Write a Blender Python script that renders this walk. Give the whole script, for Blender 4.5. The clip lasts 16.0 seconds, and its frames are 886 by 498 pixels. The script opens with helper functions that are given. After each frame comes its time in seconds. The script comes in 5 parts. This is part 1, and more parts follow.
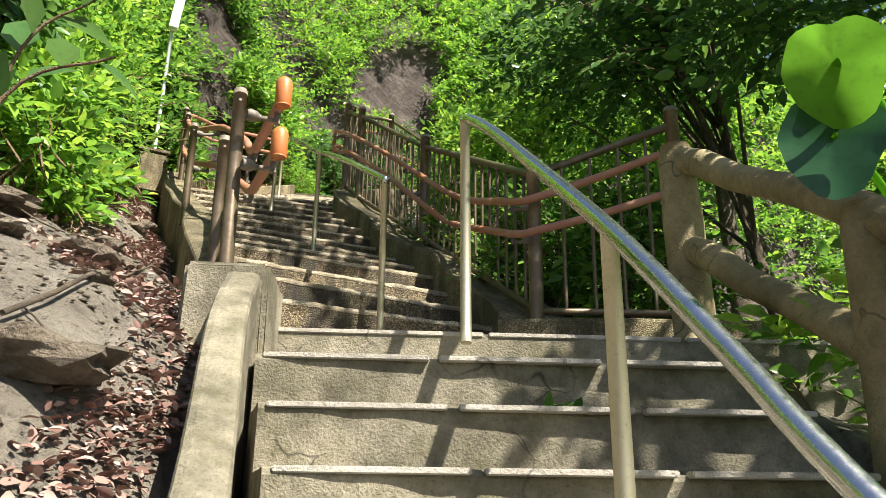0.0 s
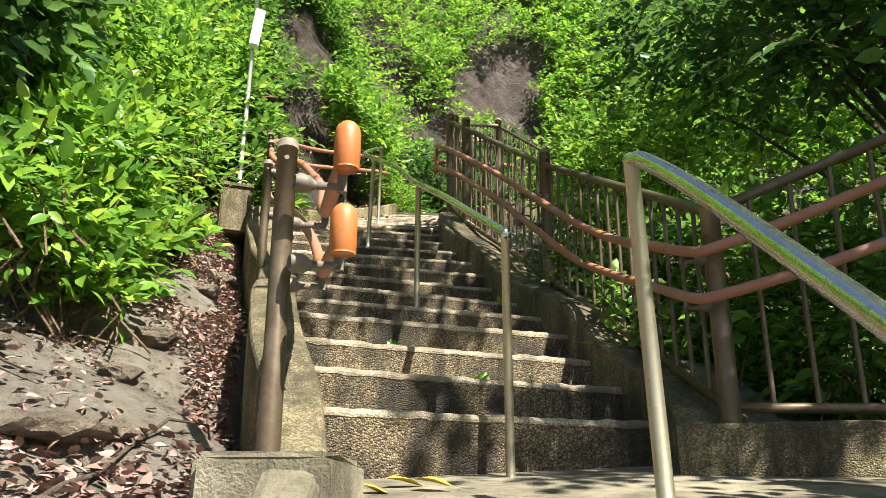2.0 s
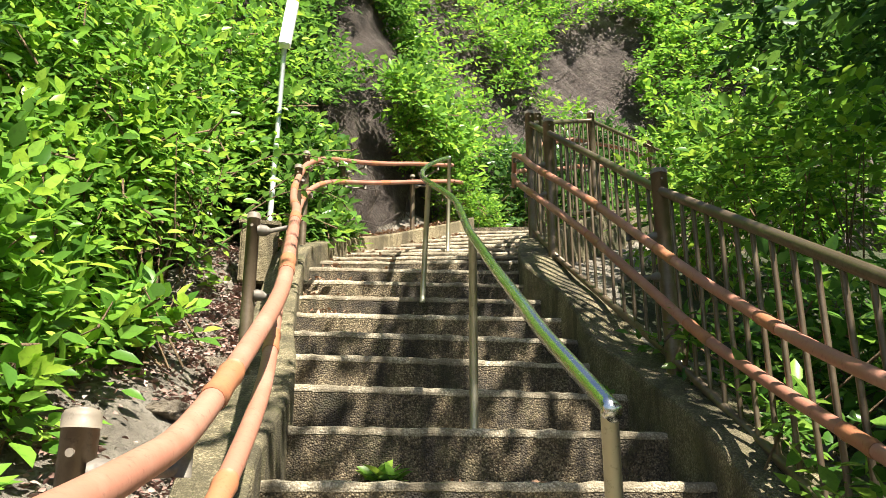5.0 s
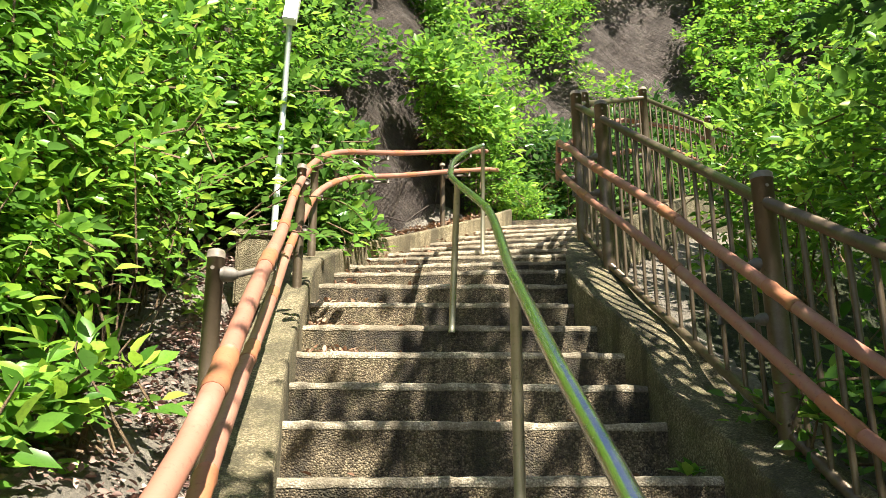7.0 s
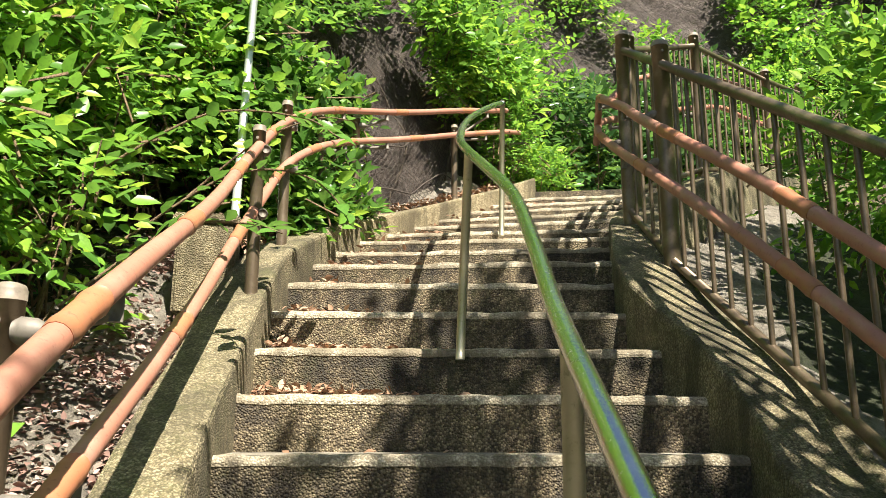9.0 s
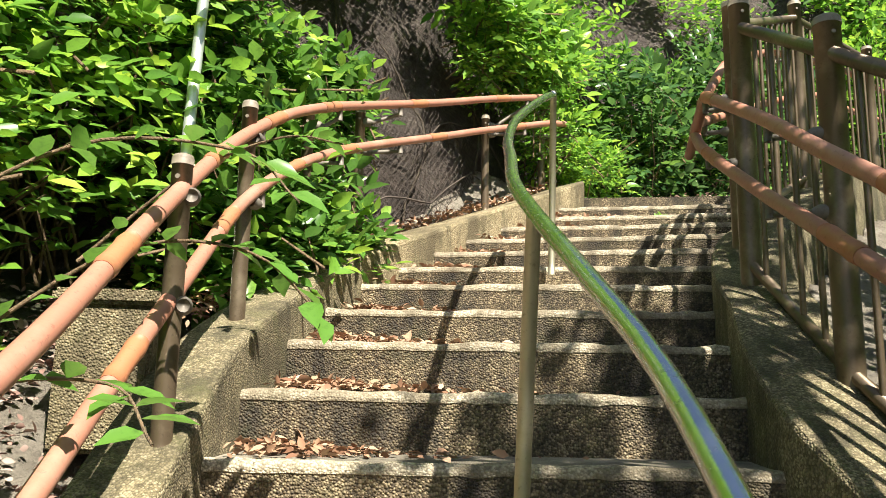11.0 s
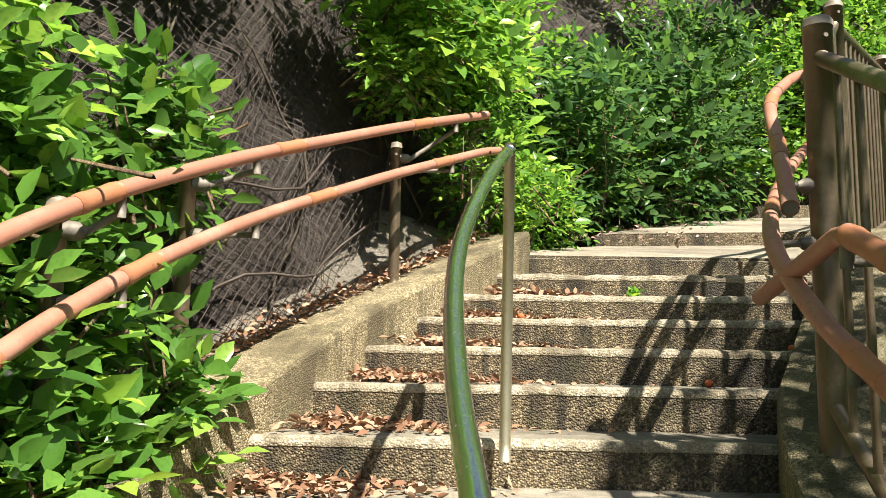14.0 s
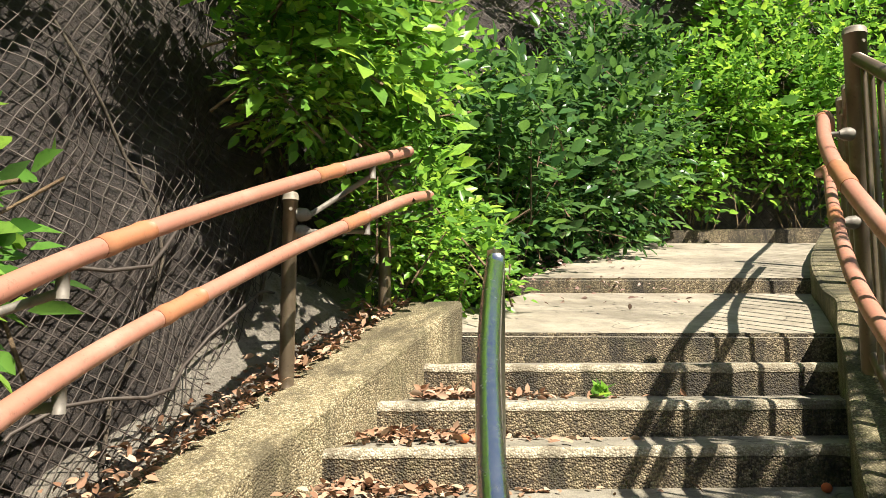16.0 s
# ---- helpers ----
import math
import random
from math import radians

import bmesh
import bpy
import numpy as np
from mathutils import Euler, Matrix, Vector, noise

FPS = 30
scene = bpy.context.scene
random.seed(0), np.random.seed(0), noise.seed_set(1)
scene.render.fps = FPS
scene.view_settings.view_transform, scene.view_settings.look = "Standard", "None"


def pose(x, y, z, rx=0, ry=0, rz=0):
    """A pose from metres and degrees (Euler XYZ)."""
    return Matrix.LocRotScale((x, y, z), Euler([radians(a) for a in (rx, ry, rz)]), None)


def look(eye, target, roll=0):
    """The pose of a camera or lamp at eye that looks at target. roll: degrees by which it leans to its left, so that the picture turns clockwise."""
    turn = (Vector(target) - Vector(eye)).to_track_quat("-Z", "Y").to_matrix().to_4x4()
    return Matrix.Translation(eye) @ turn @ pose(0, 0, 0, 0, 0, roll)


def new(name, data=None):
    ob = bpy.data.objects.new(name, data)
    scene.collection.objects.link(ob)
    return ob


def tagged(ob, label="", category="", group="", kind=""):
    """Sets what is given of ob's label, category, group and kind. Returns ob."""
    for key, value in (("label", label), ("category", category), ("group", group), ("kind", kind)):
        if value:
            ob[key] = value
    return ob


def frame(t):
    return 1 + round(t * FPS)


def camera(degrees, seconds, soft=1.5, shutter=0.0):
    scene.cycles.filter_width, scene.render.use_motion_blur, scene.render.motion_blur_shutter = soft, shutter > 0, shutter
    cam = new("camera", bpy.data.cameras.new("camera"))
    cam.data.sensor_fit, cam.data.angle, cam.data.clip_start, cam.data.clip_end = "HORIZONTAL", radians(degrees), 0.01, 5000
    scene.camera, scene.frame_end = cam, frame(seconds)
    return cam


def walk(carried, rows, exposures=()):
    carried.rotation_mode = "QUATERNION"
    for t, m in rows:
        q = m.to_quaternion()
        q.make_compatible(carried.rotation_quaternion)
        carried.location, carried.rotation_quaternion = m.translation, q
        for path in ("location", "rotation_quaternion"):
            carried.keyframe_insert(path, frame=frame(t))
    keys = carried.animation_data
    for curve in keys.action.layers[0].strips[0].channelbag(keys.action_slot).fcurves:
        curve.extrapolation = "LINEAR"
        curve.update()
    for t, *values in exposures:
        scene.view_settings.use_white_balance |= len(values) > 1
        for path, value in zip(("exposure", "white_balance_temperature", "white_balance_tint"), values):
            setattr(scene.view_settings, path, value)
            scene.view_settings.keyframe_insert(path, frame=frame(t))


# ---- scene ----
cam = camera(57.5, 16.0, soft=0.75)
PATH = [
    (0, (0.172, 0.314, -0.655), (0.300, 2.208, -0.025), 0.6),
    (0.5, (0.118, 0.526, -0.503), (0.185, 2.424, 0.124), 0.4),
    (1, (0.098, 0.801, -0.330), (0.094, 2.701, 0.293), 0.3),
    (1.5, (0.187, 1.017, -0.133), (0.109, 2.918, 0.484), 0.1),
    (2, (0.109, 1.251, -0.017), (-0.031, 3.149, 0.599), 0.1),
    (2.5, (0.174, 1.471, 0.131), (-0.021, 3.365, 0.744), 0.1),
    (3, (0.224, 1.689, 0.289), (-0.020, 3.579, 0.896), -0.0),
    (3.5, (0.142, 1.951, 0.473), (-0.148, 3.837, 1.073), -0.1),
    (3.7, (0.147, 2.018, 0.531), (-0.156, 3.903, 1.126), -0.0),
    (5.8, (0.077, 2.925, 0.960), (-0.357, 4.792, 1.530), -0.2),
    (6, (0.045, 2.985, 1.004), (-0.403, 4.852, 1.562), -0.2),
    (6.5, (-0.028, 3.176, 1.161), (-0.491, 5.044, 1.704), -0.2),
    (7, (-0.007, 3.359, 1.260), (-0.478, 5.230, 1.787), -0.2),
    (7.5, (-0.061, 3.505, 1.337), (-0.548, 5.376, 1.850), -0.2),
    (8, (-0.122, 3.703, 1.457), (-0.619, 5.577, 1.950), -0.2),
    (8.2, (-0.138, 3.805, 1.462), (-0.635, 5.681, 1.947), -0.2),
    (10.3, (-0.409, 5.161, 2.100), (-0.973, 7.044, 2.468), 1.0),
    (10.5, (-0.447, 5.208, 2.124), (-1.014, 7.091, 2.489), 1.0),
    (11, (-0.582, 5.471, 2.270), (-1.146, 7.356, 2.629), 1.1),
    (11.5, (-0.604, 5.729, 2.404), (-1.160, 7.618, 2.752), 1.1),
    (12, (-0.691, 5.976, 2.505), (-1.226, 7.875, 2.833), 1.2),
    (12.5, (-0.712, 6.205, 2.653), (-1.212, 8.118, 2.954), 1.3),
    (13, (-0.802, 6.431, 2.803), (-1.248, 8.361, 3.079), 1.3),
    (13.5, (-0.897, 6.685, 2.975), (-1.284, 8.630, 3.235), 1.1),
    (14, (-0.946, 6.865, 3.130), (-1.284, 8.820, 3.386), 0.9),
    (14.5, (-1.055, 7.028, 3.252), (-1.352, 8.990, 3.503), 0.7),
    (15, (-1.061, 7.289, 3.321), (-1.291, 9.260, 3.570), 0.5),
    (15.5, (-1.133, 7.503, 3.434), (-1.274, 9.483, 3.675), 0.3),
    (16, (-1.233, 7.738, 3.588), (-1.260, 9.725, 3.815), 0.1),
]
walk(cam, [(t, look(eye, target, roll)) for t, eye, target, roll in PATH],
     exposures=[(0.0, 1.47), (3.5, 1.53), (6.0, 1.70), (8.0, 1.68), (10.5, 1.56), (13.0, 1.48), (16.0, 1.38)])

# ---- world, sun, exposure ----
SUN_TO = Vector((0.41, -0.42, 0.81)).normalized()
world = bpy.data.worlds.new("sky")
scene.world = world
world.use_nodes = True
wn = world.node_tree.nodes
wn.clear()
sky = wn.new("ShaderNodeTexSky")
sky.sky_type = "NISHITA"
sky.sun_disc = False
sky.sun_elevation = math.asin(SUN_TO.z)
sky.sun_rotation = math.atan2(SUN_TO.x, SUN_TO.y)
sky.air_density, sky.dust_density = 1.0, 1.5
bg = wn.new("ShaderNodeBackground")
bg.inputs["Strength"].default_value = 0.05
wo = wn.new("ShaderNodeOutputWorld")
world.node_tree.links.new(sky.outputs[0], bg.inputs[0])
world.node_tree.links.new(bg.outputs[0], wo.inputs[0])
sun_data = bpy.data.lights.new("sun", "SUN")
sun_data.energy, sun_data.angle, sun_data.color = 5.0, radians(0.6), (1.0, 0.93, 0.80)
sun = new("sun", sun_data)
sun.rotation_euler = SUN_TO.to_track_quat("Z", "Y").to_euler()
sun.location = (8, -3, 14)


# ---- materials ----
def mat_base(name):
    m = bpy.data.materials.new(name)
    m.use_nodes = True
    nt = m.node_tree
    return m, nt, nt.nodes["Principled BSDF"]


def ramp(nt, src, stops):
    r = nt.nodes.new("ShaderNodeValToRGB")
    e = r.color_ramp.elements
    e[0].position, e[0].color = stops[0][0], (*stops[0][1], 1)
    e[1].position, e[1].color = stops[1][0], (*stops[1][1], 1)
    for p, c in stops[2:]:
        x = e.new(p)
        x.color = (*c, 1)
    nt.links.new(src, r.inputs[0])
    return r.outputs[0]


def coords(nt, scale=1.0):
    g = nt.nodes.new("ShaderNodeNewGeometry")
    mp = nt.nodes.new("ShaderNodeMapping")
    for i in range(3):
        mp.inputs["Scale"].default_value[i] = scale
    nt.links.new(g.outputs["Position"], mp.inputs[0])
    return mp.outputs[0]


def noise_tex(nt, vec, scale, detail=4.0, rough=0.6):
    n = nt.nodes.new("ShaderNodeTexNoise")
    n.inputs["Scale"].default_value, n.inputs["Detail"].default_value = scale, detail
    n.inputs["Roughness"].default_value = rough
    nt.links.new(vec, n.inputs["Vector"])
    return n.outputs["Fac"]


def voronoi(nt, vec, scale, feature="F1", out="Distance"):
    v = nt.nodes.new("ShaderNodeTexVoronoi")
    v.feature = feature
    v.inputs["Scale"].default_value = scale
    nt.links.new(vec, v.inputs["Vector"])
    return v.outputs[out]


def mix(nt, a, b, fac, mode="MIX"):
    m = nt.nodes.new("ShaderNodeMix")
    m.data_type, m.blend_type = "RGBA", mode
    for key, v in (("A", a), ("B", b)):
        s = [i for i in m.inputs if i.name == key and i.type == "RGBA"][0]
        if isinstance(v, tuple):
            s.default_value = (*v, 1)
        else:
            nt.links.new(v, s)
    if isinstance(fac, float):
        m.inputs[0].default_value = fac
    else:
        nt.links.new(fac, m.inputs[0])
    return [o for o in m.outputs if o.type == "RGBA"][0]


def bump(nt, bsdf, height, strength=0.5, distance=0.01):
    b = nt.nodes.new("ShaderNodeBump")
    b.inputs["Strength"].default_value, b.inputs["Distance"].default_value = strength, distance
    nt.links.new(height, b.inputs["Height"])
    nt.links.new(b.outputs[0], bsdf.inputs["Normal"])


def aggregate(name, dark, mid, light, moss=0.5, pebble=150.0, relief=1.0, stain=(0.035, 0.03, 0.025)):
    """Washed-pebble concrete: pebbles, stains, moss."""
    m, nt, b = mat_base(name)
    p = coords(nt)
    cell = voronoi(nt, p, pebble, out="Color")
    sep = nt.nodes.new("ShaderNodeSeparateColor")
    nt.links.new(cell, sep.inputs[0])
    col = ramp(nt, sep.outputs[0], [(0.0, dark), (1.0, light), (0.45, mid)])
    dist = voronoi(nt, p, pebble)
    col = mix(nt, col, tuple(c * 0.45 for c in dark), ramp(nt, dist, [(0.4, (0, 0, 0)), (0.8, (0.6, 0.6, 0.6))]))
    big = noise_tex(nt, p, 2.3, 6.0, 0.7)
    col = mix(nt, col, stain, ramp(nt, big, [(0.45, (0, 0, 0)), (0.62, (0.85, 0.85, 0.85))]))
    tall = nt.nodes.new("ShaderNodeMapping")
    tall.inputs["Scale"].default_value = (7.0, 5.0, 0.9)
    nt.links.new(p, tall.inputs[0])
    drip = noise_tex(nt, tall.outputs[0], 1.0, 5.0, 0.65)
    col = mix(nt, col, tuple(c * 0.7 for c in stain), ramp(nt, drip, [(0.48, (0, 0, 0)), (0.62, (0.8, 0.8, 0.8))]))
    fine = noise_tex(nt, p, 9.0, 5.0, 0.7)
    col = mix(nt, col, (0.085, 0.085, 0.03), ramp(nt, fine, [(0.5, (0, 0, 0)), (0.75, (moss, moss, moss))]))
    nt.links.new(col, b.inputs["Base Color"])
    b.inputs["Roughness"].default_value = 0.85
    inv = nt.nodes.new("ShaderNodeMath")
    inv.operation = "SUBTRACT"
    inv.inputs[0].default_value = 1.0
    nt.links.new(dist, inv.inputs[1])
    bump(nt, b, inv.outputs[0], 0.9 * relief, 0.006)
    return m


def plain_concrete(name, base, dirt, moss=0.4):
    m, nt, b = mat_base(name)
    p = coords(nt)
    a = noise_tex(nt, p, 3.0, 8.0, 0.7)
    col = ramp(nt, a, [(0.34, dirt), (0.66, base)])
    f = noise_tex(nt, p, 14.0, 6.0, 0.7)
    col = mix(nt, col, (0.10, 0.095, 0.04), ramp(nt, f, [(0.5, (0, 0, 0)), (0.72, (moss, moss, moss))]))
    spk = noise_tex(nt, p, 120.0, 3.0, 0.6)
    col = mix(nt, col, tuple(c * 0.4 for c in dirt), ramp(nt, spk, [(0.56, (0, 0, 0)), (0.72, (0.5, 0.5, 0.5))]))
    big = noise_tex(nt, p, 1.3, 8.0, 0.75)
    col = mix(nt, col, tuple(c * 0.45 for c in dirt), ramp(nt, big, [(0.48, (0, 0, 0)), (0.66, (0.75, 0.75, 0.75))]))
    warp = nt.nodes.new("ShaderNodeTexNoise")
    warp.inputs["Scale"].default_value = 3.5
    nt.links.new(p, warp.inputs["Vector"])
    bent = mix(nt, p, warp.outputs["Color"], 0.35)
    crack = voronoi(nt, bent, 3.2, "DISTANCE_TO_EDGE")
    only = nt.nodes.new("ShaderNodeMath")
    only.operation = "MULTIPLY"
    nt.links.new(ramp(nt, crack, [(0.0, (0.8, 0.8, 0.8)), (0.012, (0, 0, 0))]), only.inputs[0])
    nt.links.new(ramp(nt, noise_tex(nt, p, 2.1, 2.0), [(0.5, (0, 0, 0)), (0.6, (1, 1, 1))]), only.inputs[1])
    col = mix(nt, col, tuple(c * 0.18 for c in dirt), only.outputs[0])
    nt.links.new(col, b.inputs["Base Color"])
    b.inputs["Roughness"].default_value = 0.9
    h = nt.nodes.new("ShaderNodeMath")
    h.operation = "ADD"
    nt.links.new(spk, h.inputs[0])
    nt.links.new(f, h.inputs[1])
    bump(nt, b, h.outputs[0], 0.6, 0.008)
    return m


def painted(name, col, worn, rough=0.45, scale=6.0, metallic=0.0, lo=0.5, hi=0.75, streak=None):
    m, nt, b = mat_base(name)
    p = coords(nt)
    a = noise_tex(nt, p, scale, 6.0, 0.7)
    c = mix(nt, col, worn, ramp(nt, a, [(lo, (0, 0, 0)), (hi, (1, 1, 1))]))
    f = noise_tex(nt, p, 70.0, 4.0, 0.7)
    c = mix(nt, c, tuple(x * 0.45 for x in col), ramp(nt, f, [(0.58, (0, 0, 0)), (0.72, (0.6, 0.6, 0.6))]))
    nt.links.new(c, b.inputs["Base Color"])
    r = nt.nodes.new("ShaderNodeMapRange")
    r.inputs[3].default_value, r.inputs[4].default_value = rough - 0.08, rough + 0.2
    nt.links.new(f, r.inputs[0])
    nt.links.new(r.outputs[0], b.inputs["Roughness"])
    b.inputs["Metallic"].default_value = metallic
    bump(nt, b, f, 0.15, 0.003)
    return m


def leaf_mat(name, dark, light, tip, rough=0.38, glow=0.4):
    m, nt, b = mat_base(name)
    g = nt.nodes.new("ShaderNodeNewGeometry")
    col = ramp(nt, g.outputs["Random Per Island"], [(0.0, dark), (1.0, tip), (0.65, light)])
    p = coords(nt)
    col = mix(nt, col, tuple(c * 0.5 for c in dark), ramp(nt, noise_tex(nt, p, 60.0, 3.0), [(0.5, (0, 0, 0)), (0.8, (0.5, 0.5, 0.5))]))
    nt.links.new(col, b.inputs["Base Color"])
    b.inputs["Roughness"].default_value = rough
    b.inputs["Specular IOR Level"].default_value = 0.32
    t = nt.nodes.new("ShaderNodeBsdfTranslucent")
    tc = mix(nt, col, (0.95, 1.0, 0.42), 1.0, "MULTIPLY")
    br = nt.nodes.new("ShaderNodeBrightContrast")
    br.inputs["Bright"].default_value = 0.03
    nt.links.new(tc, br.inputs[0])
    nt.links.new(br.outputs[0], t.inputs[0])
    ms = nt.nodes.new("ShaderNodeMixShader")
    ms.inputs[0].default_value = glow
    nt.links.new(b.outputs[0], ms.inputs[1])
    nt.links.new(t.outputs[0], ms.inputs[2])
    out = nt.nodes["Material Output"]
    nt.links.new(ms.outputs[0], out.inputs[0])
    return m


def litter_mat(name, a, b_, c):
    m, nt, b = mat_base(name)
    g = nt.nodes.new("ShaderNodeNewGeometry")
    col = ramp(nt, g.outputs["Random Per Island"], [(0.0, a), (1.0, c), (0.5, b_)])
    nt.links.new(col, b.inputs["Base Color"])
    b.inputs["Roughness"].default_value = 0.8
    return m


def earth(name, a, b_, c, scale=1.6, relief=1.0):
    m, nt, b = mat_base(name)
    p = coords(nt)
    n1 = noise_tex(nt, p, scale, 8.0, 0.7)
    col = ramp(nt, n1, [(0.3, a), (0.75, c), (0.52, b_)])
    n2 = noise_tex(nt, p, 22.0, 6.0, 0.75)
    col = mix(nt, col, tuple(x * 0.35 for x in a), ramp(nt, n2, [(0.5, (0, 0, 0)), (0.75, (0.8, 0.8, 0.8))]))
    nt.links.new(col, b.inputs["Base Color"])
    b.inputs["Roughness"].default_value = 0.95
    h = nt.nodes.new("ShaderNodeMath")
    h.operation = "ADD"
    nt.links.new(n1, h.inputs[0])
    nt.links.new(n2, h.inputs[1])
    bump(nt, b, h.outputs[0], 0.8 * relief, 0.05)
    return m


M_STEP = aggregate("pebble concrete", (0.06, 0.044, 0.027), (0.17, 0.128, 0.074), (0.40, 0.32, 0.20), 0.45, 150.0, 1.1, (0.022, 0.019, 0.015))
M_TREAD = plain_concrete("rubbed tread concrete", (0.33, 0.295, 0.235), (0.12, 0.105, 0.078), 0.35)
M_EDGE = aggregate("worn pebble edge", (0.24, 0.20, 0.14), (0.44, 0.38, 0.27), (0.62, 0.55, 0.42), 0.2, 150.0, 0.7, (0.16, 0.13, 0.085))
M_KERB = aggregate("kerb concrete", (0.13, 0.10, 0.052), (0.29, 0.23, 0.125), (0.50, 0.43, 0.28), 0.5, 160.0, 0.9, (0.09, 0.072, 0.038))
# More moss, and a darker base that takes in shade along these kerbs.
M_KERB_M = aggregate("mossy shade-darkened kerb concrete", (0.10, 0.082, 0.045), (0.19, 0.155, 0.085), (0.37, 0.315, 0.20), 0.65, 160.0, 0.9, (0.05, 0.043, 0.022))
M_LOW = plain_concrete("old concrete", (0.35, 0.315, 0.235), (0.085, 0.077, 0.05), 0.75)
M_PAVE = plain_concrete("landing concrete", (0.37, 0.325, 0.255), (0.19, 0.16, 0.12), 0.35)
M_NOSE = plain_concrete("worn nosing", (0.55, 0.51, 0.45), (0.33, 0.30, 0.26), 0.1)
M_STEEL = painted("stainless tube", (0.70, 0.71, 0.71), (0.58, 0.58, 0.53), 0.17, 5.0, 1.0)
M_STEELP = painted("weathered steel post", (0.52, 0.48, 0.36), (0.40, 0.36, 0.22), 0.42, 7.0, 0.85)
M_BROWN = painted("brown painted steel", (0.135, 0.10, 0.066), (0.25, 0.20, 0.14), 0.33, 5.0, 0.5)
M_CAP = painted("post cap", (0.20, 0.17, 0.13), (0.13, 0.10, 0.075), 0.5, 20.0)
M_BRACKET = painted("grey cast bracket", (0.17, 0.15, 0.125), (0.08, 0.07, 0.06), 0.55, 30.0, 0.2)
M_PINK = painted("faded red plastic pipe", (0.35, 0.155, 0.105), (0.41, 0.23, 0.17), 0.5, 5.0)
M_ORANGE = painted("orange plastic sleeve", (0.37, 0.15, 0.072), (0.34, 0.15, 0.09), 0.5, 12.0)
M_ENDCAP = painted("orange end piece", (0.50, 0.165, 0.045), (0.44, 0.16, 0.06), 0.42, 9.0)
M_LOG = plain_concrete("log-shaped concrete", (0.36, 0.30, 0.17), (0.18, 0.14, 0.07), 0.6)
M_LAMP = painted("white lamp housing", (0.80, 0.80, 0.78), (0.7, 0.7, 0.68), 0.4, 9.0)
M_GALV = painted("galvanised pole", (0.62, 0.66, 0.64), (0.5, 0.53, 0.5), 0.35, 4.0, 0.6)
M_EARTH = earth("bank soil", (0.15, 0.128, 0.098), (0.32, 0.282, 0.228), (0.47, 0.425, 0.355), 2.6, 1.6)
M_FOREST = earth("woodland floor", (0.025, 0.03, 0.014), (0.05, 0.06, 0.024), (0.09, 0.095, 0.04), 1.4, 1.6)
# Pinkish by itself; its sun against the shaded near rock is in the tone.
M_ROCK_FAR = earth("sun-toned pinkish far rock", (0.05, 0.038, 0.034), (0.18, 0.142, 0.128), (0.40, 0.34, 0.31), 2.6, 3.0)
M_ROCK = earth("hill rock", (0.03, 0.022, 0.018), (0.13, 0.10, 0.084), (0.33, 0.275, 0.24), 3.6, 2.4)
M_NET = painted("rusty wire", (0.07, 0.055, 0.046), (0.15, 0.125, 0.107), 0.55, 9.0, 0.4)
M_BARK = earth("bark", (0.05, 0.038, 0.028), (0.11, 0.085, 0.06), (0.19, 0.155, 0.115), 9.0)
M_TWIG = earth("twig", (0.13, 0.08, 0.045), (0.22, 0.15, 0.085), (0.28, 0.2, 0.13), 9.0)
# Leaf tones: bright for plants in sun, dark partly holding shade in colour.
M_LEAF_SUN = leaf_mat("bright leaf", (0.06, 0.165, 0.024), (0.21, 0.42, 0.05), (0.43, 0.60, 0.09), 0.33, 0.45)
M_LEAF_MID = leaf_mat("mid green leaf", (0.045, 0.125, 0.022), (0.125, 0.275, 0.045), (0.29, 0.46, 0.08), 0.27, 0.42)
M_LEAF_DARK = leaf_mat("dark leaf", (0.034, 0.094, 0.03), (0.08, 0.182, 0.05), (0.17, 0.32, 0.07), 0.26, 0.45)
# Two copies of one leaf: the second holds its shade in the colour.
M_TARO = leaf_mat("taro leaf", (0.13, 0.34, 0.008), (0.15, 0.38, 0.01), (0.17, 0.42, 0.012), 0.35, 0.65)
M_TARO_SHADE = leaf_mat("shade-coloured taro leaf", (0.02, 0.07, 0.03), (0.03, 0.1, 0.04), (0.04, 0.12, 0.05), 0.25, 0.2)
M_LITTER = litter_mat("dry leaves", (0.16, 0.075, 0.04), (0.30, 0.17, 0.10), (0.46, 0.32, 0.22))
M_LITTER_P = litter_mat("faded pink leaves", (0.13, 0.07, 0.055), (0.27, 0.165, 0.135), (0.40, 0.29, 0.25))
M_YELLOW = litter_mat("yellow leaf", (0.5, 0.32, 0.03), (0.55, 0.38, 0.04), (0.6, 0.45, 0.06))
M_FRUIT = litter_mat("fallen fruit", (0.5, 0.30, 0.03), (0.55, 0.3, 0.04), (0.5, 0.10, 0.03))
M_STONE = earth("loose stone", (0.13, 0.10, 0.075), (0.28, 0.23, 0.17), (0.44, 0.38, 0.30), 8.0, 1.5)


# ---- builders ----
def finish(name, bm, material, parent=None, label="", smooth=False):
    me = bpy.data.meshes.new(name)
    bm.to_mesh(me)
    bm.free()
    if smooth:
        me.polygons.foreach_set("use_smooth", [True] * len(me.polygons))
    me.materials.append(material)
    ob = new(name, me)
    if parent is not None:
        ob.parent = parent
    if label:
        tagged(ob, label=label)
    return ob


def part(name, bm, material, parent, label="", smooth=False):
    """One mesh object under a thing or a part."""
    return finish(name, bm, material, parent, label, smooth)


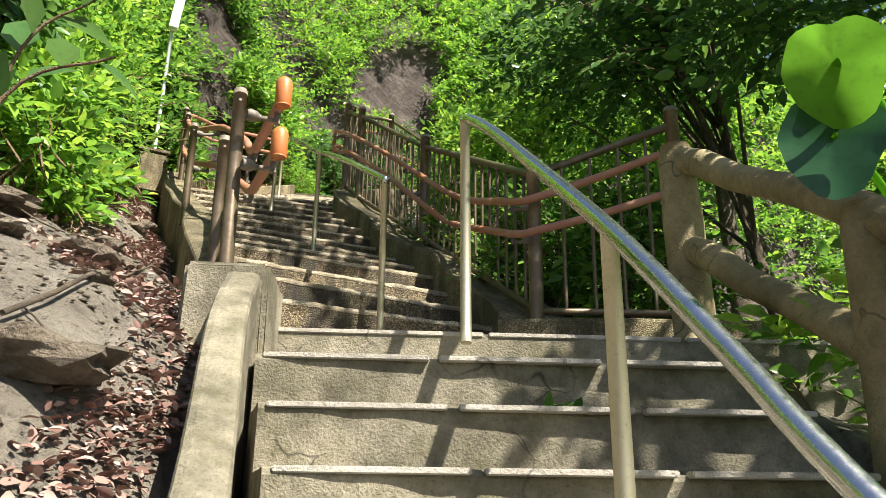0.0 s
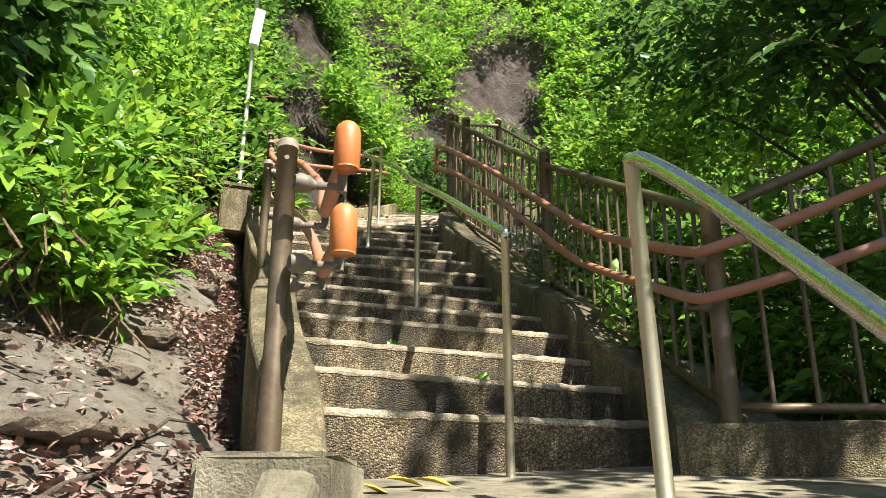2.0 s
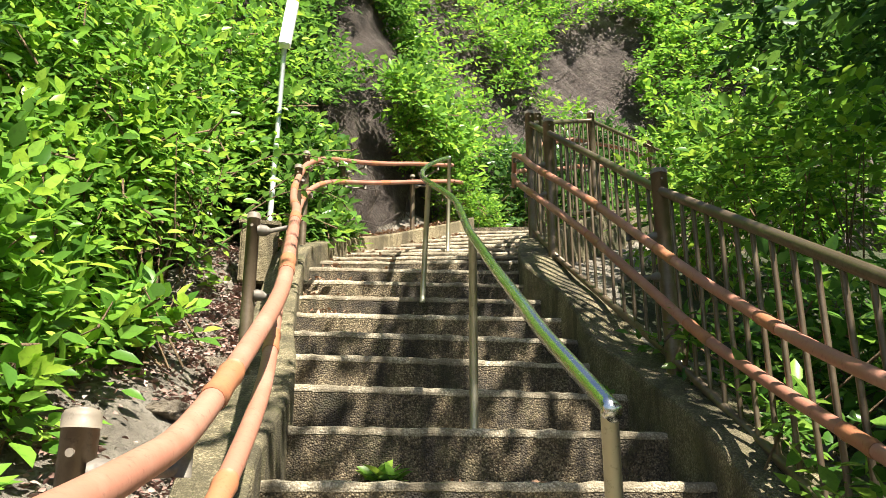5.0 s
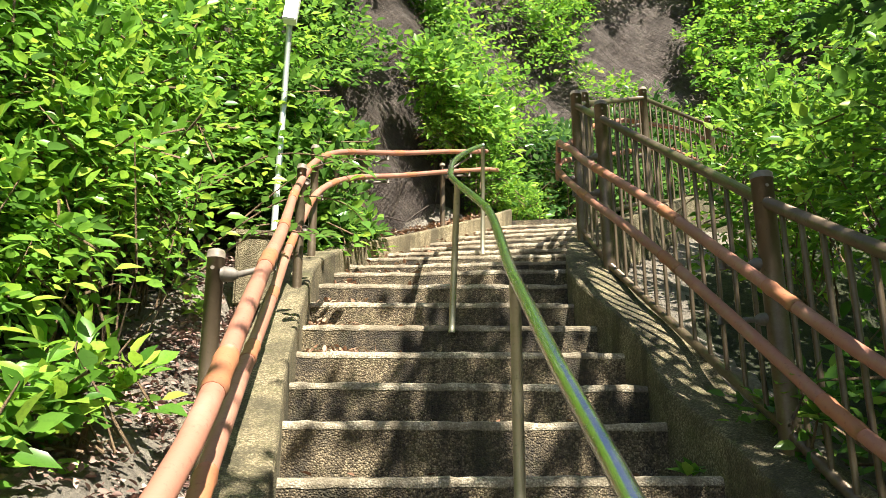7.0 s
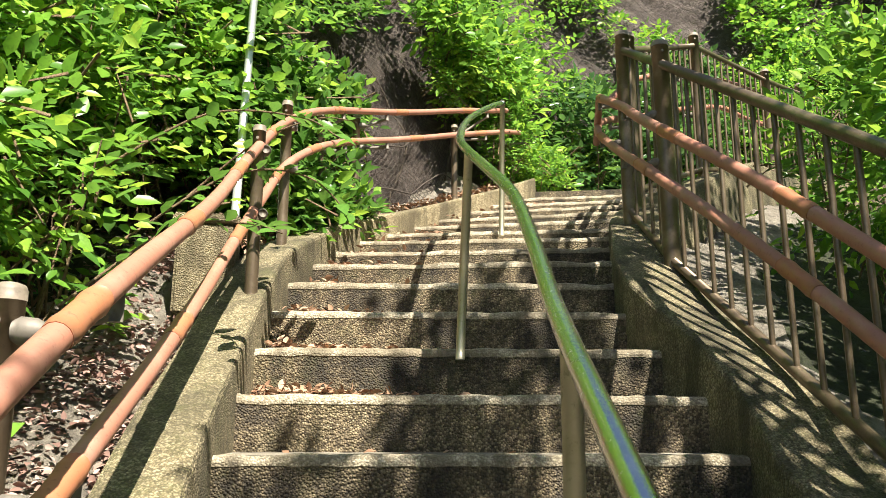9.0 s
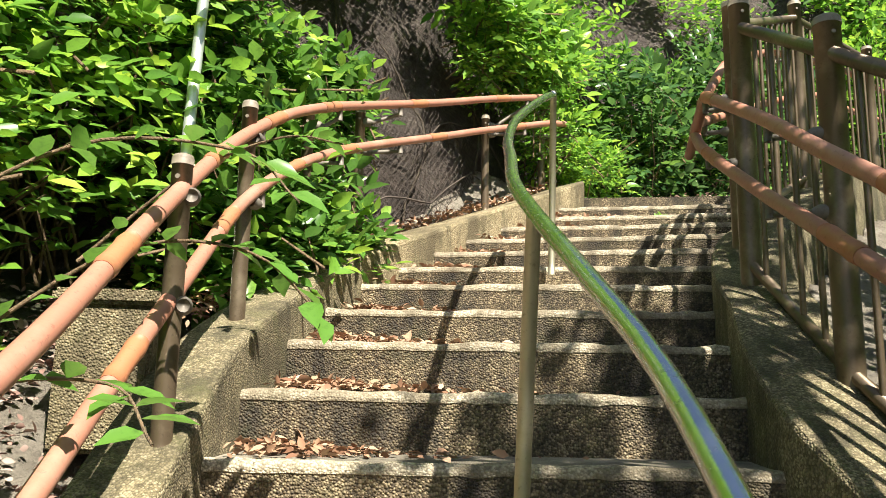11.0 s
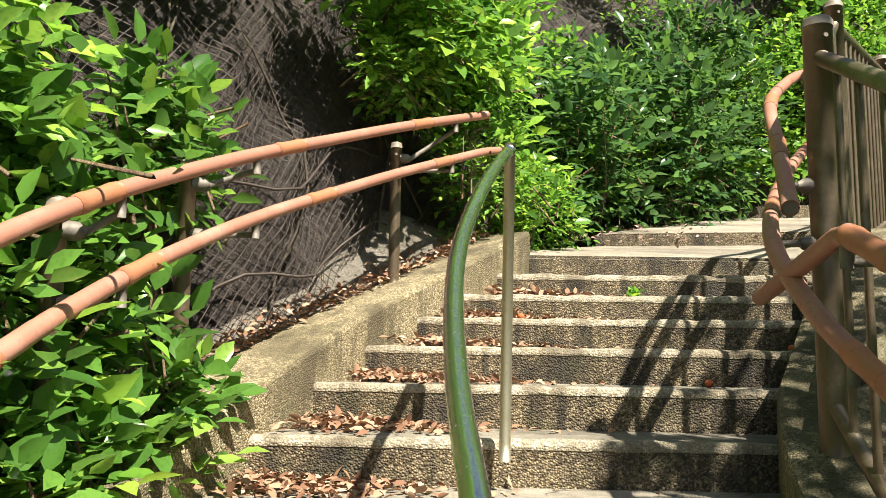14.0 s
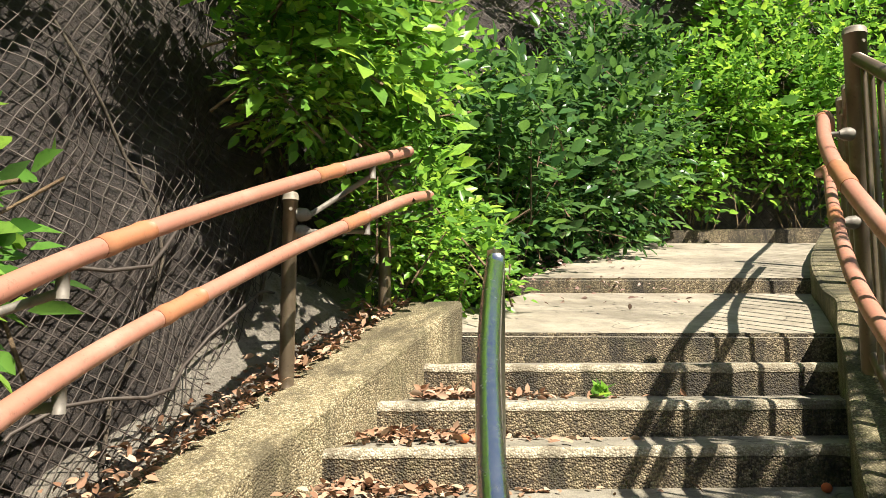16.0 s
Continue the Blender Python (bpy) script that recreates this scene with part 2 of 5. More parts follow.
def from_arrays(name, verts, faces, material, parent=None, smooth=False):
    me = bpy.data.meshes.new(name)
    verts = np.asarray(verts, dtype=np.float32)
    faces = np.asarray(faces, dtype=np.int32)
    n, k = faces.shape
    me.vertices.add(len(verts))
    me.vertices.foreach_set("co", verts.ravel())
    me.loops.add(n * k)
    me.loops.foreach_set("vertex_index", faces.ravel())
    me.polygons.add(n)
    me.polygons.foreach_set("loop_start", np.arange(n, dtype=np.int32) * k)
    if smooth:
        me.polygons.foreach_set("use_smooth", np.ones(n, dtype=bool))
    me.update(calc_edges=True)
    me.validate()
    me.materials.append(material)
    ob = new(name, me)
    if parent is not None:
        ob.parent = parent
    return ob


def empty(name, label, category, group="", kind=""):
    return tagged(new(name), label, category, group, kind)


def tube(bm, pts, r, seg=10, caps=True, radii=None):
    """A round tube along points."""
    pts = [Vector(p) for p in pts]
    rings = []
    up = Vector((0.123, 0.31, 0.94))
    for i, p in enumerate(pts):
        d = (pts[min(i + 1, len(pts) - 1)] - pts[max(i - 1, 0)]).normalized()
        a = d.cross(up)
        if a.length < 0.05:
            a = d.cross(Vector((1, 0, 0)))
        a.normalize()
        b = a.cross(d)
        rr = radii[i] if radii else r
        rings.append([bm.verts.new(p + (a * math.cos(t) + b * math.sin(t)) * rr) for t in [2 * math.pi * j / seg for j in range(seg)]])
    for q, w in zip(rings, rings[1:]):
        for j in range(seg):
            f = bm.faces.new((q[j], q[(j + 1) % seg], w[(j + 1) % seg], w[j]))
            f.smooth = True
    if caps:
        bm.faces.new(rings[0])
        bm.faces.new(list(reversed(rings[-1])))
    return rings


def smooth_path(pts, n=8):
    """Catmull-Rom through points."""
    p = [np.array(q, float) for q in pts]
    p = [2 * p[0] - p[1]] + p + [2 * p[-1] - p[-2]]
    out = []
    for i in range(1, len(p) - 2):
        for j in range(n):
            t = j / n
            out.append(0.5 * ((2 * p[i]) + (p[i + 1] - p[i - 1]) * t + (2 * p[i - 1] - 5 * p[i] + 4 * p[i + 1] - p[i + 2]) * t * t + (3 * p[i] - p[i - 1] - 3 * p[i + 1] + p[i + 2]) * t ** 3))
    out.append(p[-2])
    return out


def box(bm, lo, hi, bevel=0.0):
    r = bmesh.ops.create_cube(bm, size=1.0)
    c = [(a + b) / 2 for a, b in zip(lo, hi)]
    s = [b - a for a, b in zip(lo, hi)]
    for v in r["verts"]:
        v.co = Vector([c[i] + v.co[i] * s[i] for i in range(3)])
    if bevel:
        es = list({e for v in r["verts"] for e in v.link_edges})
        bmesh.ops.bevel(bm, geom=es, offset=bevel, segments=2, affect="EDGES")


# ---- the plan: nosing ends of every step, level by level ----
TREADS = [
    (-0.05, (-0.27, 3.06), (1.75, 3.12)),
    (0.31, (-0.50, 3.92), (0.72, 4.50)),
    (0.49, (-0.61, 4.14), (0.62, 4.83)),
    (0.67, (-0.73, 4.48), (0.53, 5.15)),
    (0.85, (-0.83, 4.78), (0.45, 5.40)),
    (1.04, (-0.95, 5.25), (0.34, 5.80)),
    (1.235, (-1.08, 5.62), (0.21, 6.25)),
    (1.425, (-1.25, 6.00), (0.05, 6.58)),
    (1.59, (-1.36, 6.28), (-0.01, 6.80)),
    (1.76, (-1.49, 6.62), (-0.10, 7.04)),
    (1.935, (-1.60, 6.92), (-0.23, 7.33)),
    (2.11, (-1.70, 7.22), (-0.36, 7.60)),
    (2.28, (-1.78, 7.52), (-0.42, 7.90)),
    (2.445, (-1.86, 7.94), (-0.44, 8.20)),
    (2.595, (-1.91, 8.34), (-0.47, 8.58)),
    (2.75, (-1.93, 8.74), (-0.455, 9.00)),
    (2.885, (-1.90, 9.13), (-0.395, 9.35)),
    (3.025, (-1.84, 9.53), (-0.275, 9.66)),
    (3.155, (-1.75, 9.86), (-0.16, 9.96)),
    (3.275, (-1.61, 10.13), (-0.04, 10.24)),
    (3.39, (-1.48, 10.40), (0.09, 10.52)),
    (3.505, (-1.34, 10.65), (0.20, 10.80)),
    (3.62, (-1.20, 10.88), (0.34, 11.10)),
]
LOW = []
for i in range(14):
    y = 2.60 - 0.235 * i if i < 3 else 2.60 - 0.235 * 2 - 0.29 * (i - 2)
    LOW.append((-0.22 - 0.168 * i, (-0.20 + 0.055 * i, y), (1.30, y + 0.05)))
LEFT = [(l[0], l[1], z) for z, l, r in TREADS[1:]]
RIGHT = [(r[0], r[1], z) for z, l, r in TREADS[1:]]


def offset_line(line, off):
    """A plan curve moved sideways (to the right of its run for a positive offset)."""
    p = np.array(line, float)
    d = np.gradient(p[:, :2], axis=0)
    n = np.stack([d[:, 1], -d[:, 0]], 1)
    n /= np.linalg.norm(n, axis=1)[:, None]
    q = p.copy()
    q[:, :2] += n * off
    return q


def at_y(line, y):
    p = np.array(line, float)
    return np.array([np.interp(y, p[:, 1], p[:, 0]), y, np.interp(y, p[:, 1], p[:, 2])])


def stair_z(y):
    ys = [-6, -1.1, 2.6, 3.06, 4.2] + [(l[1] + r[1]) / 2 for z, l, r in TREADS[2:]] + [12.5, 15.0, 30.0]
    zs = [-2.45, -2.4, -0.22, -0.05, 0.25] + [z for z, l, r in TREADS[2:]] + [3.93, 4.5, 4.7]
    return float(np.interp(y, ys, zs))


# ---- stairs ----
def step_mesh(z, l, r, l2, r2, drop, wear=0.006):
    """One concrete step: top, worn nosing and riser, subdivided across."""
    bm = bmesh.new()
    n = 36
    rows = []
    a, b, c, d = Vector((*l, z)), Vector((*r, z)), Vector((*l2, z)), Vector((*r2, z))
    for i in range(n + 1):
        t = i / n
        f, k = a.lerp(b, t), c.lerp(d, t)
        back = (k - f)
        back.normalize()
        w = noise.noise(Vector((t * 9 + z * 7, z * 13, 0))) * wear
        w2 = noise.noise(Vector((t * 23 + z * 5, 3.1, z))) * wear * 0.7
        prof = [f + back * (w + 0.004) + Vector((0, 0, -drop)),
                f + back * (w + 0.002) + Vector((0, 0, -0.06)),
                f + back * w + Vector((0, 0, -0.018 + w2)),
                f + back * (0.006 + w) + Vector((0, 0, -0.005 + w2)),
                f + back * (0.022 + w) + Vector((0, 0, w2)),
                f + back * 0.09 + Vector((0, 0, -0.002)),
                k + Vector((0, 0, 0)), k + back * 0.03 + Vector((0, 0, 0)), k + back * 0.03 + Vector((0, 0, -drop))]
        rows.append([bm.verts.new(p) for p in prof])
    for p, q in zip(rows, rows[1:]):
        for j in range(len(p) - 1):
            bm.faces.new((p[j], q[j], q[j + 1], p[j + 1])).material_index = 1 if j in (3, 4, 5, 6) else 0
    for e in (rows[0], rows[-1]):
        bm.faces.new(e)
    bmesh.ops.recalc_face_normals(bm, faces=bm.faces)
    return bm


def edge_mesh(z, l, r, l2, r2, wear=0.006):
    """The rubbed pale edge of a step, a little proud of it."""
    bm = bmesh.new()
    n = 36
    rows = []
    a, b, c, d = Vector((*l, z)), Vector((*r, z)), Vector((*l2, z)), Vector((*r2, z))
    for i in range(n + 1):
        t = i / n
        f, k = a.lerp(b, t), c.lerp(d, t)
        back = (k - f).normalized()
        w = noise.noise(Vector((t * 9 + z * 7, z * 13, 0))) * wear
        w2 = noise.noise(Vector((t * 23 + z * 5, 3.1, z))) * wear * 0.7
        g = 0.006 * noise.noise(Vector((t * 31, z * 9, 2.0)))
        prof = [f + back * (w + 0.002) + Vector((0, 0, -0.030 - g)), f + back * (w - 0.002) + Vector((0, 0, -0.027 - g)), f + back * (w - 0.002) + Vector((0, 0, -0.017 + w2)), f + back * (0.0048 + w) + Vector((0, 0, -0.0035 + w2)),
                f + back * (0.021 + w) + Vector((0, 0, 0.002 + w2)), f + back * (0.034 + w + g) + Vector((0, 0, 0.0015 + w2 * 0.85)), f + back * (0.036 + w + g) + Vector((0, 0, -0.004))]
        rows.append([bm.verts.new(p) for p in prof])
    for p, q in zip(rows, rows[1:]):
        for j in range(len(p) - 1):
            bm.faces.new((p[j], q[j], q[j + 1], p[j + 1]))
    return bm


stairs = empty("stairs", "long outdoor flight of weathered concrete steps", "stairs", kind="structure")
for i in range(1, len(TREADS) - 1):
    z, l, r = TREADS[i]
    z2, l2, r2 = TREADS[i + 1]
    e = 0.04
    ends = ((l[0] - e, l[1] - 0.01), (r[0] + e, r[1] + 0.015), (l2[0] - e, l2[1] - 0.01), (r2[0] + e, r2[1] + 0.015))
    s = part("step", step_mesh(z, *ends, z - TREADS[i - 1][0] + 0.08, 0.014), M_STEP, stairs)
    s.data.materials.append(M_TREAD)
    part("nosing", edge_mesh(z, *ends, 0.014), M_EDGE, s, "pale rubbed step edge")
for i, (z, l, r) in enumerate(LOW):
    if i == 0:
        l2, r2 = TREADS[0][1], (1.30, 3.10)
    else:
        l2, r2 = LOW[i - 1][1], LOW[i - 1][2]
    s = part("step", step_mesh(z, l, r, l2, r2, 0.26, 0.01), M_LOW, stairs)
    s.data.materials.append(M_LOW)
    bm = bmesh.new()
    for k in range(3):
        x0 = l[0] + 0.02 + k * (r[0] - l[0]) / 3
        x1 = x0 + (r[0] - l[0]) / 3 - 0.03
        box(bm, (x0, l[1] - 0.004, z - 0.012), (x1, l[1] + 0.045, z + 0.004), 0.003)
    part("nosing", bm, M_NOSE, s, "pale worn nosing strip")

# landing between the two flights
bm = bmesh.new()
box(bm, (-0.42, 3.05, -0.45), (1.95, 4.70, -0.05), 0.012)
for v in bm.verts:
    if v.co.y > 4 and v.co.z > -0.2:
        v.co.z += 0.225
landing = tagged(finish("landing", bm, M_LOW), "small concrete landing between two flights", "landing", kind="structure")
bm = bmesh.new()
for x0, x1 in ((-0.22, 0.5), (0.52, 1.2), (1.22, 1.9)):
    box(bm, (x0, 3.044, -0.062), (x1, 3.09, -0.046), 0.003)
part("nosing", bm, M_NOSE, landing, "pale worn nosing strip")

# sloping upper landings
def slab(name, corners, thick, label):
    bm = bmesh.new()
    top = [bm.verts.new(c) for c in corners]
    low = [bm.verts.new((c[0], c[1], c[2] - thick)) for c in corners]
    bm.faces.new(top)
    bm.faces.new(list(reversed(low)))
    n = len(top)
    for i in range(n):
        bm.faces.new((top[i], low[i], low[(i + 1) % n], top[(i + 1) % n]))
    bmesh.ops.recalc_face_normals(bm, faces=bm.faces)
    bmesh.ops.bevel(bm, geom=[e for e in bm.edges if e.verts[0] in top and e.verts[1] in top], offset=0.015, segments=2, affect="EDGES")
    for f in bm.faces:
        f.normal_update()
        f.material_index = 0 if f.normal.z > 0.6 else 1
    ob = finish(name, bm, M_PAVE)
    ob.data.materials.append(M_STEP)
    return tagged(ob, label, "landing", kind="structure")


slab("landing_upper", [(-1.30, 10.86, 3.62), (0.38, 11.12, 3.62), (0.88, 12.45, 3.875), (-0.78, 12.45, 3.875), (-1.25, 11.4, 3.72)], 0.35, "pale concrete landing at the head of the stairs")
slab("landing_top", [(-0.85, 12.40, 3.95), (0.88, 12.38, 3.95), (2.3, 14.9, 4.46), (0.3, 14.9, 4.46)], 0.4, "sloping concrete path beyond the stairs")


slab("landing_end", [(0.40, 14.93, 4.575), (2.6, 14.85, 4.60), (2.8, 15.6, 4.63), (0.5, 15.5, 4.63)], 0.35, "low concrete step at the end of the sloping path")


# ---- kerbs ----
def kerb(name, line, w0, w1, h, label, depth=0.5, mat=None, h_end=None):
    """A raised concrete kerb swept along the plan curve between two sideways offsets."""
    a, b = offset_line(line, w0), offset_line(line, w1)
    A, B = smooth_path(a, 6), smooth_path(b, 6)
    bm = bmesh.new()
    rows = []
    for i, (p, q) in enumerate(zip(A, B)):
        p, q = Vector(p), Vector(q)
        d = (q - p).normalized()
        j = noise.noise(p * 3.1) * 0.006
        u = i / (len(A) - 1)
        hh = Vector((0, 0, h * (1 - u) + (h if h_end is None else h_end) * u + j))
        prof = [p - Vector((0, 0, depth)), p + hh - Vector((0, 0, 0.02)), p + d * 0.006 + hh - Vector((0, 0, 0.006)), p + d * 0.022 + hh,
                q - d * 0.022 + hh, q - d * 0.006 + hh - Vector((0, 0, 0.006)), q + hh - Vector((0, 0, 0.02)), q - Vector((0, 0, depth))]
        rows.append([bm.verts.new(v) for v in prof])
    for p, q in zip(rows, rows[1:]):
        for j in range(len(p) - 1):
            bm.faces.new((p[j], q[j], q[j + 1], p[j + 1]))
    bm.faces.new(rows[0])
    bm.faces.new(list(reversed(rows[-1])))
    bmesh.ops.recalc_face_normals(bm, faces=bm.faces)
    return tagged(finish(name, bm, mat or M_KERB), label, "kerb", kind="structure")


LEFT_A = [(-0.24, 2.98, -0.08), (-0.36, 3.45, 0.05)] + LEFT[:15]
LEFT_B = LEFT[14:]
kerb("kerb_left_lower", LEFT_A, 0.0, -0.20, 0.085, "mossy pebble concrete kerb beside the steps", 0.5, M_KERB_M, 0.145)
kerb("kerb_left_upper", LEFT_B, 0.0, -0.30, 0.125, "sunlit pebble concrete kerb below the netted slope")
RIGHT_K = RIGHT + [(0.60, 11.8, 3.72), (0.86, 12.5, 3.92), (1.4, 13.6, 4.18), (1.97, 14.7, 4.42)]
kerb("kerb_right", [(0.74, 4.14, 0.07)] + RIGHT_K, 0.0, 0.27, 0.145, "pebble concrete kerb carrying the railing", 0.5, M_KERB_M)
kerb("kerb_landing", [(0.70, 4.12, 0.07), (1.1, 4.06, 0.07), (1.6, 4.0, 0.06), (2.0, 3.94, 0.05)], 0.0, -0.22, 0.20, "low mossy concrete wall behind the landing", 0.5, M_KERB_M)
kerb("kerb_low_left", [(0.27, 0.1, -1.95), (-0.04, 1.30, -1.04), (-0.10, 1.84, -0.66), (-0.205, 2.45, -0.215), (-0.225, 2.74, 0.0)], 0.0, -0.105, 0.06, "pale concrete side kerb of the lower flight", 0.8, M_LOW)
bm = bmesh.new()
box(bm, (-0.46, 2.72, -0.6), (-0.20, 3.1, 0.085), 0.015)
bmesh.ops.subdivide_edges(bm, edges=bm.edges, cuts=2)
for v in bm.verts:
    v.co += Vector((noise.noise(v.co * 9), noise.noise(v.co * 9 + Vector((3, 1, 2))), 0)) * 0.008
tagged(finish("kerb_block", bm, M_LOW), "cracked grey concrete block at the foot of the rail", "kerb", kind="structure")


# ---- round posts, rails ----
def upright(base, h):
    """The head of an upright post of that height."""
    return Vector(base) + Vector((0.0, 0.0, 1.0)) * h


def post(parent, base, top, r=0.025, mat=None, cap=True):
    bm = bmesh.new()
    b, t = Vector(base), Vector(top)
    tube(bm, [b - Vector((0, 0, 0.05)), b, b.lerp(t, 0.5), t], r, 16)
    p = part("post", bm, mat or M_BROWN, parent)
    if cap:
        bm = bmesh.new()
        d = (t - b).normalized()
        tube(bm, [t - d * 0.012, t + d * 0.004, t + d * 0.012, t + d * 0.016], r, 16, True, [r * 1.06, r * 1.06, r * 0.92, r * 0.55])
        part("cap", bm, M_CAP, p, "worn pale post cap")
        bm = bmesh.new()
        n = Vector((0.25, -0.97, 0)).normalized()
        c = t - d * 0.045 + n * r
        tube(bm, [c - n * 0.002, c + n * 0.004], 0.006, 8)
        part("screw", bm, M_CAP, p)
    return p


def bracket(parent, a, b, r_rail):
    """A cast arm with a ball seat on the post and a saddle below the rail."""
    a, b = Vector(a), Vector(b)
    bm = bmesh.new()
    d = (b - a)
    d.z = 0
    d.normalize()
    s = a + d * 0.035
    tube(bm, [a - d * 0.012, a, s - d * 0.012, s + d * 0.004], 0.02, 12, True, [0.016, 0.023, 0.021, 0.011])
    low = b - Vector((0, 0, r_rail + 0.03))
    tube(bm, [s, s.lerp(low, 0.6), low], 0.0095, 8)
    tube(bm, [low - Vector((0, 0, 0.012)), low + Vector((0, 0, 0.034))], 0.012, 8)
    return part("bracket", bm, M_BRACKET, parent, "grey cast bracket", True)


def sleeves(parent, pts, spots, r):
    """Orange joint sleeves round a rail; spots are fractions of its length."""
    p = [Vector(q) for q in pts]
    ln = [0.0]
    for a, b in zip(p, p[1:]):
        ln.append(ln[-1] + (b - a).length)
    for s in spots:
        c = s * ln[-1]
        bm = bmesh.new()
        q = []
        for k in range(7):
            x = min(max(c + (k - 3) * 0.028, 0.001), ln[-1] - 0.001)
            i = max(j for j in range(len(ln)) if ln[j] <= x)
            i = min(i, len(p) - 2)
            q.append(p[i].lerp(p[i + 1], (x - ln[i]) / (ln[i + 1] - ln[i])))
        tube(bm, q, r, 14, True, [r * 1.05, r * 1.16, r * 1.05, r * 1.05, r * 1.05, r * 1.16, r * 1.05])
        part("sleeve", bm, M_ORANGE, parent, "orange joint sleeve", True)


R_RAIL = 0.0205
# left double rail
LP = [((-0.375, 2.93, 0.045), 0.79), ((-0.57, 3.59, 0.25), 0.66), ((-1.19, 5.38, 1.19), 0.67), ((-1.71, 7.07, 2.16), 0.65),
      ((-1.91, 7.69, 2.49), 0.70), ((-2.07, 8.43, 2.78), 0.66), ((-2.11, 9.08, 3.04), 0.64), ((-1.77, 10.35, 3.46), 0.60), ((-1.51, 10.96, 3.72), 0.56)]
left_rail = empty("double_handrail", "faded red double pipe rail on brown posts beside the steps", "handrail")


LU = [(-0.215, 2.86, 0.735), (-0.30, 3.12, 0.775), (-0.385, 3.42, 0.835), (-0.45, 3.66, 0.90), (-0.545, 4.02, 1.07), (-0.64, 4.4, 1.29), (-0.79, 4.8, 1.53), (-0.945, 5.2, 1.76), (-1.105, 5.6, 1.96), (-1.28, 6.0, 2.14), (-1.455, 6.4, 2.335), (-1.616, 6.8, 2.57), (-1.745, 7.2, 2.825),
      (-1.87, 7.6, 3.055), (-1.935, 8.0, 3.27), (-1.958, 8.4, 3.445), (-1.95, 8.8, 3.597), (-1.912, 9.2, 3.745), (-1.808, 9.6, 3.893), (-1.655, 10.0, 4.047), (-1.512, 10.4, 4.19), (-1.40, 10.68, 4.29)]
LL = [(-0.217, 2.865, 0.545), (-0.30, 3.12, 0.582), (-0.385, 3.42, 0.64), (-0.45, 3.66, 0.70), (-0.55, 4.02, 0.865), (-0.67, 4.4, 1.06), (-0.826, 4.8, 1.29), (-0.988, 5.2, 1.493), (-1.153, 5.6, 1.672), (-1.318, 6.0, 1.855), (-1.48, 6.4, 2.06), (-1.63, 6.8, 2.30), (-1.751, 7.2, 2.57),
      (-1.863, 7.6, 2.84), (-1.916, 8.0, 3.065), (-1.941, 8.4, 3.245), (-1.941, 8.8, 3.4), (-1.908, 9.2, 3.547), (-1.808, 9.6, 3.697), (-1.676, 10.0, 3.852), (-1.528, 10.4, 4.0), (-1.411, 10.7, 4.11), (-1.33, 10.9, 4.165)]
for pts, nm in ((LU, "upper rail"), (LL, "lower rail")):
    path = smooth_path(pts, 4)
    bm = bmesh.new()
    tube(bm, path, R_RAIL, 14)
    rail = part("rail", bm, M_PINK, left_rail, "faded red plastic " + nm, True)
    sleeves(rail, path, [0.12, 0.22, 0.31, 0.4, 0.5, 0.585, 0.655, 0.72, 0.83, 0.93], R_RAIL)
    # rounded end piece that hangs from the rail's foot
    e = Vector(pts[0])
    bm = bmesh.new()
    c = e + Vector((0.0, -0.033, 0.0))
    tube(bm, [e + Vector((0.0, 0.02, 0)), e + Vector((-0.004, -0.01, 0.006)), c], R_RAIL * 0.92, 12)
    tube(bm, [c + Vector((0, 0, z)) for z in (-0.056, -0.052, 0.0, 0.028, 0.044, 0.053, 0.057)], 0.03, 18, True, [0.026, 0.0285, 0.029, 0.029, 0.024, 0.015, 0.005])
    part("end_cap", bm, M_ENDCAP, rail, "bright orange rounded end piece", True)
for base, h in LP:
    b = Vector(base)
    t = b + Vector((-0.03, 0.10, 0.79)) if h == 0.79 else upright(b, h)
    p = post(left_rail, b, t)
    for pts in (LU, LL):
        q = at_y(pts, max(2.9, b.y + 0.06))
        if q[2] - 0.05 < t.z + 0.12:
            bracket(p, (b.x + 0.03, b.y, min(q[2] - 0.06, t.z - 0.06)), q, R_RAIL)

# right railing with pickets
RP = [((1.65, 4.12, 0.22), 1.22), ((0.91, 4.21, 0.24), 0.92), ((0.415, 6.15, 1.28), 0.945), ((-0.17, 7.79, 2.26), 1.06), ((-0.35, 8.40, 2.65), 1.05), ((-0.335, 9.02, 2.93), 1.07), ((0.12, 10.385, 3.46), 1.17), ((0.80, 11.80, 3.84), 1.05), ((1.25, 12.80, 4.08), 1.05), ((2.1, 14.45, 4.48), 1.05)]
railing = empty("railing", "brown painted steel railing with thin upright pickets", "railing")
for base, h in RP:
    post(railing, base, upright(base, h), 0.037)
for (a, ha), (b, hb) in zip(RP, RP[1:]):
    a, b = Vector(a), Vector(b)
    ta, tb = upright(a, ha - 0.09), upright(b, hb - 0.09)
    la, lb = upright(a, 0.09), upright(b, 0.09)
    bm = bmesh.new()
    tube(bm, [ta, ta.lerp(tb, 0.5), tb], 0.021, 12)
    part("top_rail", bm, M_BROWN, railing, "", True)
    bm = bmesh.new()
    tube(bm, [la, la.lerp(lb, 0.5), lb], 0.019, 10)
    part("bottom_rail", bm, M_BROWN, railing, "", True)
    n = max(3, int(((b - a).to_2d().length) / 0.125))
    for i in range(1, n):
        t = i / n
        lo, hi = la.lerp(lb, t), ta.lerp(tb, t)
        bm = bmesh.new()
        tube(bm, [lo, hi], 0.0095, 6, False)
        part("picket", bm, M_BROWN, railing)

